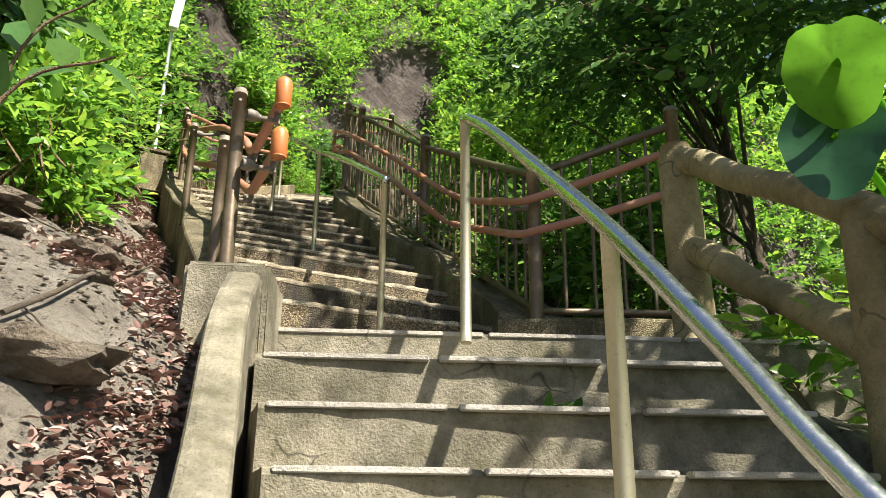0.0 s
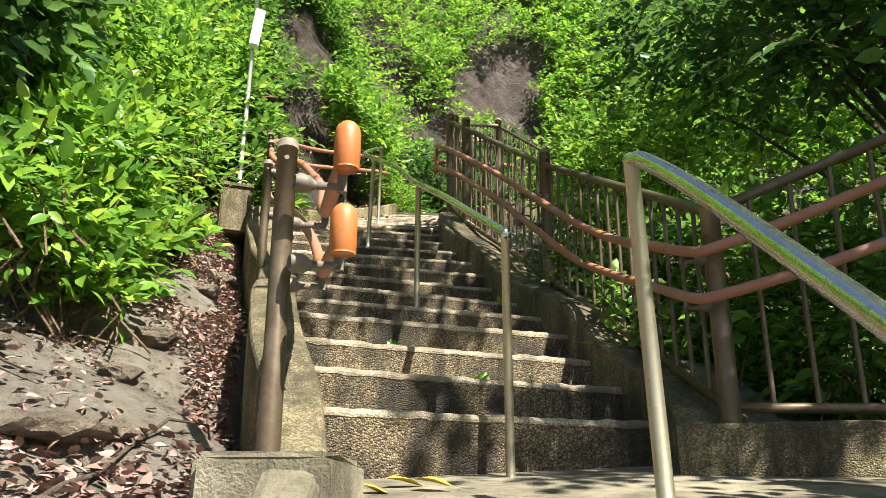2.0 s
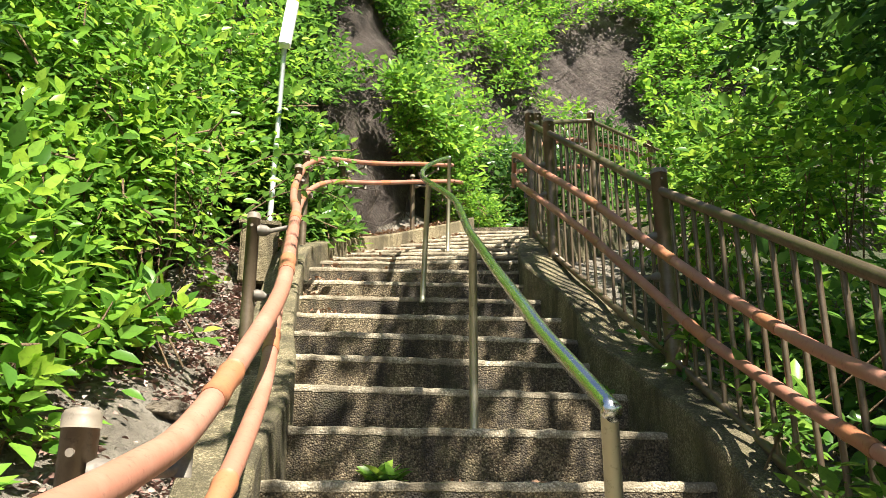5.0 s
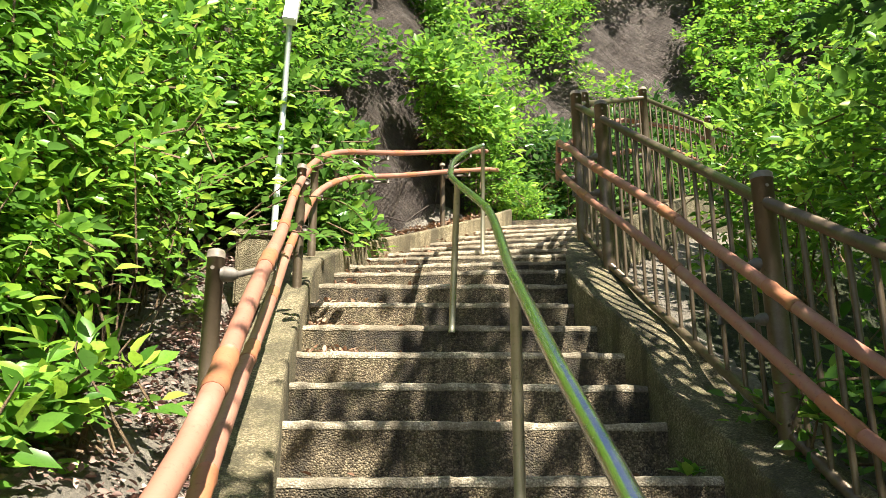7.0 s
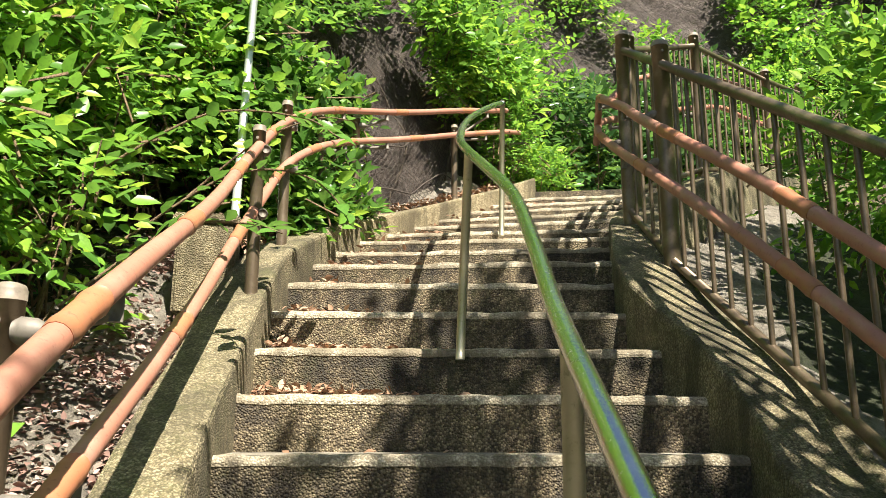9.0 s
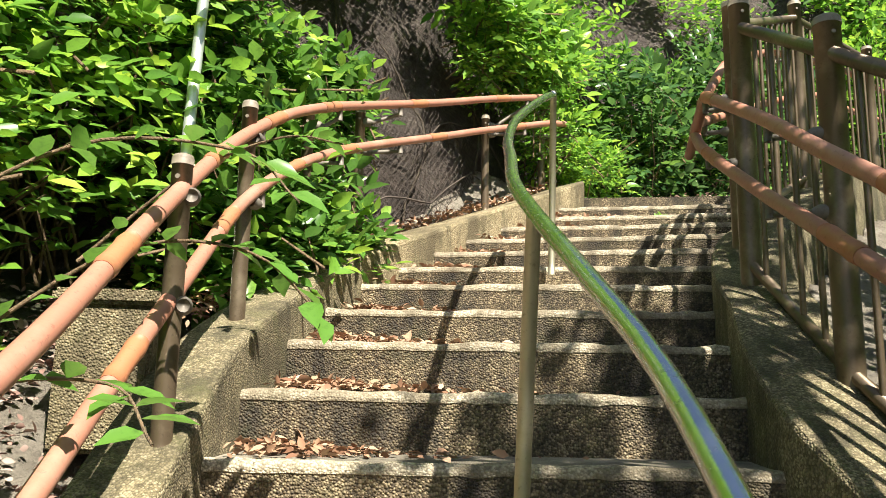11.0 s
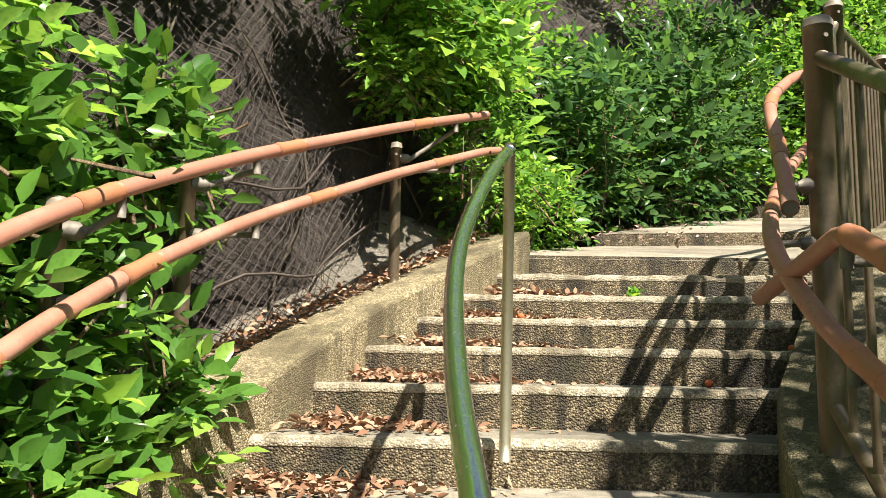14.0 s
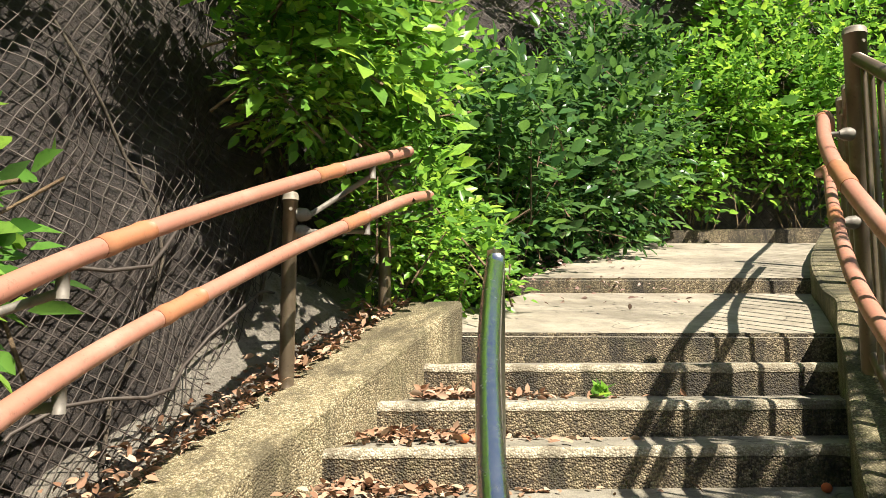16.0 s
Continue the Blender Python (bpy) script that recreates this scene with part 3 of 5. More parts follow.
# right double rail, bent at the landing
right_rail = empty("double_handrail", "faded red double pipe rail fixed to the railing", "handrail")
RU = [(1.56, 4.0, 1.13), (1.2, 4.04, 0.99), (0.90, 4.09, 0.893), (0.82, 4.16, 0.895), (0.75, 4.50, 1.03), (0.665, 5.0, 1.23), (0.571, 5.44, 1.45), (0.48, 5.65, 1.595), (0.29, 6.08, 1.917), (0.05, 6.65, 2.33), (-0.25, 7.35, 2.805), (-0.34, 7.80, 3.05), (-0.45, 8.24, 3.28), (-0.478, 8.395, 3.353)]
RL = [(1.54, 4.0, 0.90), (1.2, 4.04, 0.79), (0.90, 4.09, 0.715), (0.82, 4.17, 0.72), (0.75, 4.50, 0.85), (0.655, 5.0, 1.05), (0.553, 5.477, 1.26), (0.46, 5.674, 1.40), (0.283, 6.05, 1.705), (0.05, 6.58, 2.11), (-0.25, 7.25, 2.58), (-0.35, 7.82, 2.84), (-0.46, 8.32, 3.10), (-0.505, 8.56, 3.24), (-0.49, 8.92, 3.43), (-0.30, 9.6, 3.70), (-0.02, 10.3, 4.0), (0.34, 11.1, 4.30), (0.62, 11.8, 4.44), (1.05, 12.7, 4.62)]
for pts, lab in ((RU, "upper rail"), (RL, "lower rail")):
    path = smooth_path(pts, 5)
    bm = bmesh.new()
    tube(bm, path, R_RAIL, 14)
    rail = part("rail", bm, M_PINK, right_rail, "faded red plastic " + lab, True)
    sleeves(rail, path, [0.19, 0.33, 0.47, 0.61, 0.75, 0.985] if pts is RU else [0.13, 0.23, 0.33, 0.43, 0.54, 0.63, 0.74, 0.85], R_RAIL)
    for (x, y, z), h in RP[1:5]:
        q = at_y(pts[3:], max(y, 4.25))
        bracket(right_rail, (x - 0.03, y, q[2] - 0.05), q, R_RAIL)
# broken length of pipe hanging off the upper rail, and the next length above it
bm = bmesh.new()
tube(bm, [(-0.476, 8.38, 3.348), (-0.483, 8.43, 3.352), (-0.535, 8.85, 3.27)], R_RAIL * 0.95, 14)
part("rail", bm, M_PINK, right_rail, "broken end of red pipe hanging down", True)
pts = [(-0.48, 8.77, 3.467), (-0.415, 9.12, 3.68), (-0.334, 9.57, 3.95), (-0.20, 9.95, 4.14), (-0.04, 10.30, 4.30), (0.20, 10.82, 4.46), (0.50, 11.4, 4.62), (0.72, 11.85, 4.70), (1.12, 12.7, 4.85)]
path = smooth_path(pts, 5)
bm = bmesh.new()
tube(bm, path, R_RAIL, 14)
rail = part("rail", bm, M_PINK, right_rail, "faded red plastic upper rail", True)
# Flat dark disc on the capped end, standing for the shade inside the pipe.
bm = bmesh.new()
d = (Vector(pts[0]) - Vector(pts[1])).normalized()
tube(bm, [Vector(pts[0]) + d * 0.0005, Vector(pts[0]) + d * 0.002], R_RAIL * 0.78, 14)
part("mouth_shade_disc", bm, M_BRACKET, rail, "flat dark disc standing for the shade inside the broken pipe")
sleeves(rail, path, [0.1, 0.22, 0.42, 0.6], R_RAIL)
for pts2 in (pts, RL):
    for x, y in ((0.08, 10.37), (-0.36, 9.02)):
        q = at_y(pts2, y)
        bracket(right_rail, (x, y, q[2] - 0.05), q, R_RAIL)

# stainless centre handrails
def handrail(path, posts, label, r):
    h = empty("handrail", label, "handrail")
    bm = bmesh.new()
    tube(bm, path, r, 16)
    part("pipe", bm, M_STEEL, h, "polished stainless steel pipe", True)
    for foot, head in posts:
        bm = bmesh.new()
        a, b = Vector(foot), Vector(head)
        tube(bm, [a - (b - a) * 0.06, a, b], r * 0.92, 14)
        part("post", bm, M_STEELP, h, "yellowed stainless post", True)
    return h


A_PATH = smooth_path([(0.86, 0.8, -1.05), (0.737, 1.3, -0.605), (0.70, 1.5, -0.42), (0.625, 1.86, -0.09), (0.565, 2.4, 0.305), (0.51, 2.8, 0.60), (0.465, 3.08, 0.79), (0.446, 3.17, 0.832)], 6)
handrail(A_PATH, [((0.432, 2.97, -0.05), (0.446, 3.165, 0.83)), ((0.605, 1.80, -0.75), (0.623, 1.87, -0.085)), ((0.80, 0.9, -1.5), (0.83, 0.95, -0.93))], "stainless handrail down the lower flight", 0.021)
B_PATH = smooth_path([(0.131, 4.09, 0.955), (0.128, 4.10, 0.968), (0.0, 4.40, 1.155), (-0.075, 4.62, 1.285), (-0.168, 4.9, 1.443), (-0.281, 5.3, 1.65), (-0.39, 5.7, 1.85), (-0.49, 6.1, 2.07), (-0.605, 6.5, 2.30), (-0.74, 6.8, 2.48), (-0.872, 7.1, 2.65), (-0.968, 7.35, 2.79), (-1.038, 7.65, 2.945), (-1.11, 7.95, 3.08), (-1.165, 8.25, 3.23), (-1.19, 8.5, 3.365), (-1.188, 8.8, 3.525), (-1.172, 9.05, 3.655), (-1.156, 9.22, 3.735)], 4)
handrail(B_PATH, [((0.13, 4.07, 0.10), (0.13, 4.10, 0.96)), ((-0.352, 5.54, 1.05), (-0.352, 5.555, 1.772)), ((-0.90, 7.08, 1.935), (-0.873, 7.10, 2.645)), ((-1.16, 9.17, 2.885), (-1.155, 9.225, 3.755))], "stainless handrail bending up the middle of the steps", 0.0175)


# log-shaped concrete fence by the lower flight
log_fence = empty("log_fence", "mossy concrete fence cast to look like logs", "fence")
for p0, p1, r0, r1 in (((1.42, 3.46, 0.0), (1.40, 3.46, 0.90), 0.085, 0.078), ((1.46, 2.28, -0.75), (1.46, 2.28, 0.165), 0.08, 0.075)):
    bm = bmesh.new()
    q = [Vector(p0).lerp(Vector(p1), t) for t in (0, 0.2, 0.4, 0.6, 0.8, 0.93, 1.0)]
    tube(bm, q, 0.08, 16, True, [r0, r0 * 1.03, r0 * 0.97, r0, r1, r1, r1 * 0.8])
    part("post", bm, M_LOG, log_fence, "", True)
for z in (0.80, 0.40):
    bm = bmesh.new()
    q = [Vector((1.42, 3.50, z + 0.06)).lerp(Vector((1.50, 1.2, z - 1.29)), t) for t in np.linspace(0, 1, 10)]
    for i, v in enumerate(q):
        v.z += 0.012 * math.sin(i * 2.1)
    tube(bm, q, 0.055, 14, True, [0.055 + 0.005 * math.sin(i * 1.7) for i in range(10)])
    part("rail", bm, M_LOG, log_fence, "", True)


# ---- ground and hill ----
def hill_base():
    return [(-9.0, -4.0), (-6.0, 0.5), (-4.2, 3.0), (-3.4, 5.0), (-2.85, 6.6), (-2.6, 8.0), (-2.48, 9.0), (-2.20, 9.9), (-1.90, 10.7), (-1.75, 11.4), (-1.7, 12.3), (-1.25, 13.4), (-0.5, 14.4), (0.6, 15.2), (2.2, 15.8), (5.0, 16.5), (9.0, 18.0), (16.0, 22.0)]


def edge_dist(x, y):
    """Distance outside the stairs: negative to the left of them, positive to the right."""
    if y < 3.4:
        l, r = -0.3, 1.5
    else:
        l = float(np.interp(y, [p[1] for p in LEFT], [p[0] for p in LEFT])) - 0.24
        r = float(np.interp(y, [p[1] for p in RIGHT_K], [p[0] for p in RIGHT_K])) + 0.27
        if y > 13.5:
            r += (y - 13.5)
    if x < l:
        return x - l
    if x > r:
        return x - r
    return 0.0


def ground_z(x, y):
    s = stair_z(y)
    d = edge_dist(x, y)
    n = noise.noise(Vector((x * 0.9, y * 0.9, 0))) * 0.10 + noise.noise(Vector((x * 3, y * 3, 5))) * 0.05 + abs(noise.noise(Vector((x * 7, y * 7, 9)))) * 0.05
    if d == 0:
        return s - 0.45
    if d < 0:
        k = min(-d / 0.35, 1.0)
        return s + 0.02 - 0.12 * (1 - k) + 0.42 * min(-d, 14.0) + n * k
    k = min(d / 0.4, 1.0)
    return s - 0.10 - 0.5 * min(d, 9.0) * (0.6 if d < 1.5 else 1.0) + n * k - 0.1


def spread(lo, hi, near0, near1, step):
    a = list(np.arange(near0, near1, step))
    lo_ = [near0 - 0.3 * 1.35 ** i for i in range(1, 30)]
    hi_ = [near1 + 0.3 * 1.35 ** i for i in range(30)]
    return sorted([v for v in lo_ if v > lo] + [lo] + a + [v for v in hi_ if v < hi] + [hi])


xs = spread(-400, 400, -4.0, 3.0, 0.08)
ys = spread(-400, 400, 0.0, 15.5, 0.09)
gv = np.array([(x, y, ground_z(x, y)) for y in ys for x in xs])
nx = len(xs)
gf = [(j * nx + i, j * nx + i + 1, (j + 1) * nx + i + 1, (j + 1) * nx + i) for j in range(len(ys) - 1) for i in range(nx - 1)]
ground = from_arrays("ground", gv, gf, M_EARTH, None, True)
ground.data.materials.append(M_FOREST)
mid = [((gv[f[0]] + gv[f[2]]) / 2) for f in gf]
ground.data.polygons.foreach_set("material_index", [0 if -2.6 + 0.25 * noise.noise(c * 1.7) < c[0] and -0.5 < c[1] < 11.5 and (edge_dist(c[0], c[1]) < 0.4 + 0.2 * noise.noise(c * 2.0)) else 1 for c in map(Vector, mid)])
tagged(ground, "bare brown earth bank with leaf litter", "ground", kind="structure")

HB = smooth_path([(*p, 0) for p in hill_base()], 12)
HL = [0.0]
for a, b in zip(HB, HB[1:]):
    HL.append(HL[-1] + float(np.linalg.norm(b - a)))


def hill_point(s, h):
    """A place on the steep slope: s metres along its foot, h metres up it."""
    i = min(max(int(np.searchsorted(HL, s)) - 1, 0), len(HB) - 2)
    t = (s - HL[i]) / (HL[i + 1] - HL[i])
    p = HB[i] * (1 - t) + HB[i + 1] * t
    d = (HB[i + 1] - HB[i]) / np.linalg.norm(HB[i + 1] - HB[i])
    out = np.array([d[1], -d[0], 0.0])
    lean = 0.20 * h + 0.02 * h * h
    bulge = noise.noise(Vector((s * 0.8, h * 0.8, 1.0))) * 0.22 + noise.noise(Vector((s * 3.0, h * 3.0, 4.0))) * 0.09 + noise.noise(Vector((s * 8.0, h * 8.0, 2.0))) * 0.04
    q = p - out * (lean - bulge * min(1.0, 0.4 + h))
    z0 = stair_z(float(np.clip(p[1], -4, 15.5))) - 0.1
    return np.array([q[0], q[1], z0 + h]), out


ns, nh = 700, 150
hv = []
for j in range(nh + 1):
    for i in range(ns + 1):
        hv.append(hill_point(HL[-1] * i / ns, -1.0 + 12.0 * j / nh)[0])
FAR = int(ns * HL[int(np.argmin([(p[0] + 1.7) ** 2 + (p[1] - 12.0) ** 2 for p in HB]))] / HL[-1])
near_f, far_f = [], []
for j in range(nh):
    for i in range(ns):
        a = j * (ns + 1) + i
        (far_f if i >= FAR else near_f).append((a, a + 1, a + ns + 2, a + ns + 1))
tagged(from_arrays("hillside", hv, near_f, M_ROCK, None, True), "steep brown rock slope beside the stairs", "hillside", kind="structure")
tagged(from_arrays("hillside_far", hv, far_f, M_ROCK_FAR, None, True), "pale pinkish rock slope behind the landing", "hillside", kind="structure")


def s_of(x, y):
    d = [(p[0] - x) ** 2 + (p[1] - y) ** 2 for p in HB]
    return HL[int(np.argmin(d))]


# ---- plants ----
rng = np.random.default_rng(7)
LEAF_V = np.array([(0, 0, 0), (-0.25, 0.30, 0.07), (-0.22, 0.62, 0.05), (0, 1.0, -0.10), (0.22, 0.62, 0.05), (0.25, 0.30, 0.07), (0, 0.45, -0.02)])
LEAF_F = np.array([(0, 5, 6), (5, 4, 6), (4, 3, 6), (3, 2, 6), (2, 1, 6), (1, 0, 6)])
THIN_V = np.array([(0, 0, 0), (-0.16, 0.35, 0.05), (0, 1.0, -0.14), (0.16, 0.35, 0.05), (0, 0.42, 0.0)])
THIN_F = np.array([(0, 3, 4), (3, 2, 4), (2, 1, 4), (1, 0, 4)])


def unit(v):
    return v / np.maximum(np.linalg.norm(v, axis=-1, keepdims=True), 1e-6)


def leaf_cloud(pos, along, face, size, shape="wide"):
    """Vertices and faces of many leaves: base points, directions, facing normals, lengths."""
    V, F = (LEAF_V, LEAF_F) if shape == "wide" else (THIN_V, THIN_F)
    y = unit(along)
    x = unit(np.cross(y, face))
    z = np.cross(x, y)
    v = pos[:, None, :] + size[:, None, None] * (V[None, :, 0:1] * x[:, None, :] + V[None, :, 1:2] * y[:, None, :] + V[None, :, 2:3] * z[:, None, :])
    f = F[None] + (np.arange(len(pos)) * len(V))[:, None, None]
    return v.reshape(-1, 3), f.reshape(-1, 3)


def sprigs(pos, heading, length, per, leaf, shape="wide", droop=0.25):
    """Twigs that carry leaves on alternate sides and one at the tip. Returns leaf arrays and twig lines."""
    n = len(pos)
    heading = unit(heading + rng.normal(0, 0.28, (n, 3)))
    side = unit(np.cross(heading, np.array([0, 0, 1.0]) + rng.normal(0, 0.2, (n, 3))))
    P, A, N, S = [], [], [], []
    for k in range(per):
        t = (k + 0.6) / per
        base = pos + heading * (length * t)[:, None] - np.array([0, 0, 1.0]) * (droop * length * t * t)[:, None]
        sg = 1.0 if k % 2 else -1.0
        last = k == per - 1
        al = heading * (1.2 if last else 0.55) + side * (0.0 if last else sg) + rng.normal(0, 0.28, (n, 3))
        al[:, 2] -= droop * 0.6
        P.append(base)
        A.append(al)
        N.append(unit(np.array([0.35, -0.25, 1.0]) + rng.normal(0, 0.45, (n, 3))))
        S.append(leaf * rng.uniform(0.6, 1.2, n) * (0.75 + 0.4 * t))
    return leaf_cloud(np.concatenate(P), np.concatenate(A), np.concatenate(N), np.concatenate(S), shape)


def twig_mesh(lines, r):
    V, F = [], []
    for a, b in lines:
        d = unit(b - a)
        u = unit(np.cross(d, np.array([0.3, 0.2, 1.0])))
        w = np.cross(d, u)
        i = len(V)
        for q, rr in ((a, r), (b, r * 0.45)):
            for k in range(3):
                t = 2.094 * k
                V.append(q + (u * math.cos(t) + w * math.sin(t)) * rr)
        for k in range(3):
            F.append((i + k, i + (k + 1) % 3, i + 3 + (k + 1) % 3, i + 3 + k))
    return V, F


def shell_points(c, r, n, inner=0.45):
    """Points in a lumpy ellipsoid, denser near its outside, with gaps."""
    d = unit(rng.normal(0, 1, (n * 2, 3)))
    keep = np.array([noise.noise(Vector(v * 2.3) + Vector(c)) > -0.22 for v in d])
    d = d[keep][:n]
    lump = np.array([1.0 + 0.35 * noise.noise(Vector(v * 1.9) + Vector(c)) for v in d])
    rad = (inner + (1 - inner) * rng.random(len(d)) ** 0.6) * lump
    return np.array(c) + d * rad[:, None] * np.array(r), d


def shrub(name, lumps, n, leaf, mat, label, category="shrub", shape="wide", per=7, length=0.28, up=0.5, droop=0.25, stems=14, foot=None):
    """A bush: sprigs of leaves over lumpy masses, with stems from its foot."""
    top = empty(name, label, category)
    V, F, o = [], [], 0
    tot = sum(r[0] * r[1] + r[1] * r[2] + r[0] * r[2] for c, r in lumps)
    lines = []
    for c, r in lumps:
        k = max(8, int(n * (r[0] * r[1] + r[1] * r[2] + r[0] * r[2]) / tot))
        p, d = shell_points(c, r, k)
        h = d + np.array([0, 0, up])
        v, f = sprigs(p - unit(h) * length * 0.5, h, length * rng.uniform(0.6, 1.3, len(p)), per, leaf, shape, droop)
        V.append(v)
        F.append(f + o)
        o += len(v)
        ft = np.array(foot if foot is not None else (c[0], c[1], ground_z(c[0], c[1])))
        for q in p[rng.integers(0, len(p), stems)]:
            m = (ft + q) / 2 + rng.normal(0, 0.08, 3)
            a = ft + rng.normal(0, 0.1, 3) * np.array([1, 1, 0])
            lines += [(a, m), (m, q)]
        for q in p[::9]:
            lines.append((q - rng.normal(0, 0.12, 3) - np.array([0, 0, 0.1]), q))
    tagged(from_arrays("leaves", np.concatenate(V), np.concatenate(F), mat, top), kind="stuff")
    v, f = twig_mesh(lines, 0.007)
    tagged(from_arrays("stem_growth", v, f, M_TWIG, top), kind="stuff")
    return top


BARE = [((0.45, 15.1), 4.0, 0.75), ((0.1, 14.9), 3.4, 0.6), ((1.1, 15.4), 4.7, 0.6), ((-0.76, 14.05), 2.5, 0.5), ((-1.92, 10.65), 1.0, 0.75), ((-2.1, 10.1), 0.9, 0.7), ((-2.05, 10.2), 1.7, 0.45), ((1.64, 15.6), 0.4, 0.7), ((-0.6, 14.3), 2.0, 0.35), ((-1.55, 12.7), 3.6, 0.4)]


def on_bare(s, h):
    return any(math.hypot(s - a, h - b) < r * (1 + 0.5 * noise.noise(Vector((s * 1.6, h * 1.6, 4.0)))) for a, b, r in BARE_S)


def slope_cover(name, s0, s1, h0, h1, n, leaf, mat, label, shape="wide", thr=-0.1, length=0.3, out=0.25, seed=0.0, per=7, droop=0.35, freq=0.7):
    """Plants that cling to the steep slope, in drifts with bare rock between."""
    P, H = [], []
    while len(P) < n:
        s, h = rng.uniform(s0, s1), h0 + (h1 - h0) * rng.random()
        if noise.noise(Vector((s * freq, h * freq, seed))) + rng.normal(0, 0.08) < thr or on_bare(s, h):
            continue
        p, o = hill_point(s, h)
        P.append(p + o * rng.uniform(0.0, out))
        H.append(o * 1.0 + np.array([0, 0, 0.35]))
    top = empty(name, label, "plants")
    v, f = sprigs(np.array(P), np.array(H), length * rng.uniform(0.6, 1.3, len(P)), per, leaf, shape, droop)
    tagged(from_arrays("leaves", v, f, mat, top), kind="stuff")
    P = np.array(P)
    lines = [(p - np.array(h) * 0.15, p + np.array(h) * 0.12) for p, h in zip(P[::6], H[::6])]
    v, f = twig_mesh(lines, 0.006)
    tagged(from_arrays("stem_growth", v, f, M_TWIG, top), kind="stuff")
    return top


def tree(name, foot, lean, height, crown, n, leaf, mat, label, r=0.09, length=0.34):
    """A tree: tapered trunk, limbs, and a crown of sprigs."""
    top = empty(name, label, "tree")
    f0 = Vector(foot)
    tip = f0 + Vector((lean[0], lean[1], height))
    q = [f0.lerp(tip, t) + Vector((math.sin(t * 5 + foot[0]) * 0.07, math.cos(t * 4) * 0.07, 0)) * t for t in np.linspace(0, 1, 9)]
    bm = bmesh.new()
    tube(bm, q, r, 10, True, [r * (1.15 - 0.75 * i / 8) for i in range(9)])
    part("trunk", bm, M_BARK, top, "", True)
    for c, rr in crown:
        for k in range(3):
            bm = bmesh.new()
            a = q[random.randint(3, 7)]
            b = Vector(c) + Vector((random.uniform(-1, 1) * rr[0], random.uniform(-1, 1) * rr[1], random.uniform(-0.5, 0.6) * rr[2]))
            m = a.lerp(b, 0.5) + Vector((random.uniform(-0.15, 0.15), random.uniform(-0.15, 0.15), 0.12))
            tube(bm, [a, m, b], 0.02, 6, True, [r * 0.35, r * 0.22, r * 0.07])
            part("limb", bm, M_BARK, top, "", True)
    V, F, o = [], [], 0
    tot = sum(rr[0] * rr[1] + rr[1] * rr[2] + rr[0] * rr[2] for c, rr in crown)
    for c, rr in crown:
        k = max(8, int(n * (rr[0] * rr[1] + rr[1] * rr[2] + rr[0] * rr[2]) / tot))
        p, d = shell_points(c, rr, k, 0.25)
        h = d * np.array([1, 1, 0.4]) + np.array([0, 0, 0.15])
        v, f = sprigs(p - unit(h) * length * 0.5, h, length * rng.uniform(0.6, 1.3, len(p)), 7, leaf, "wide", 0.3)
        V.append(v)
        F.append(f + o)
        o += len(v)
    tagged(from_arrays("leaves", np.concatenate(V), np.concatenate(F), mat, top), kind="stuff")
    return top


# ---- planting ----
BARE_S = [(s_of(*q), h, r) for q, h, r in BARE]
S_A, S_B, S_C, S_D = s_of(-3.4, 5.0), s_of(-2.48, 9.0), s_of(-1.75, 11.4), s_of(5.0, 16.5)
slope_cover("slope_plants", s_of(-6, 0.5), S_B - 0.2, 0.2, 6.0, 6500, 0.085, M_LEAF_SUN, "bright green scrub clinging to the slope", freq=1.3, thr=-0.18, out=0.55, seed=3.0)
slope_cover("slope_plants", S_B - 0.5, S_C + 0.5, 1.75, 6.5, 2300, 0.09, M_LEAF_MID, "green creeper hanging over the netted rock", thr=-0.05, out=0.22, seed=8.0)
slope_cover("slope_plants", S_C - 0.4, S_D, 0.3, 9.0, 5200, 0.10, M_LEAF_SUN, "light green scrub on the rock slope", thr=-0.08, out=0.5, seed=12.0)
slope_cover("slope_plants", S_A, S_D, 3.5, 11.0, 5600, 0.10, M_LEAF_SUN, "mixed scrub high on the slope", thr=-0.10, out=0.7, seed=21.0)

slope_cover("slope_plants", S_D - 4.0, HL[-1] - 0.5, 0.0, 8.0, 3200, 0.17, M_LEAF_SUN, "distant green scrub covering the rock slope", thr=-0.25, out=0.6, seed=31.0, length=0.45)
shrub("bank_shrub", [((-2.6, 4.9, 2.3), (0.6, 0.8, 0.6)), ((-2.45, 5.7, 2.65), (0.55, 0.8, 0.65)), ((-2.9, 5.0, 3.3), (0.8, 1.1, 0.8)), ((-2.5, 6.3, 3.05), (0.45, 0.7, 0.75)), ((-2.15, 5.4, 2.05), (0.35, 0.6, 0.3)), ((-2.1, 6.1, 2.4), (0.3, 0.5, 0.3))], 3300, 0.075, M_LEAF_SUN, "dense bright green bush on the earth bank", shape="wide")
shrub("bank_shrub", [((-2.75, 7.0, 3.5), (0.42, 0.6, 0.8)), ((-2.72, 7.7, 3.9), (0.4, 0.6, 0.8)), ((-2.62, 8.2, 3.3), (0.28, 0.5, 0.6)), ((-2.42, 6.7, 2.95), (0.28, 0.45, 0.35))], 1400, 0.075, M_LEAF_SUN, "leafy green bush behind the red rail")
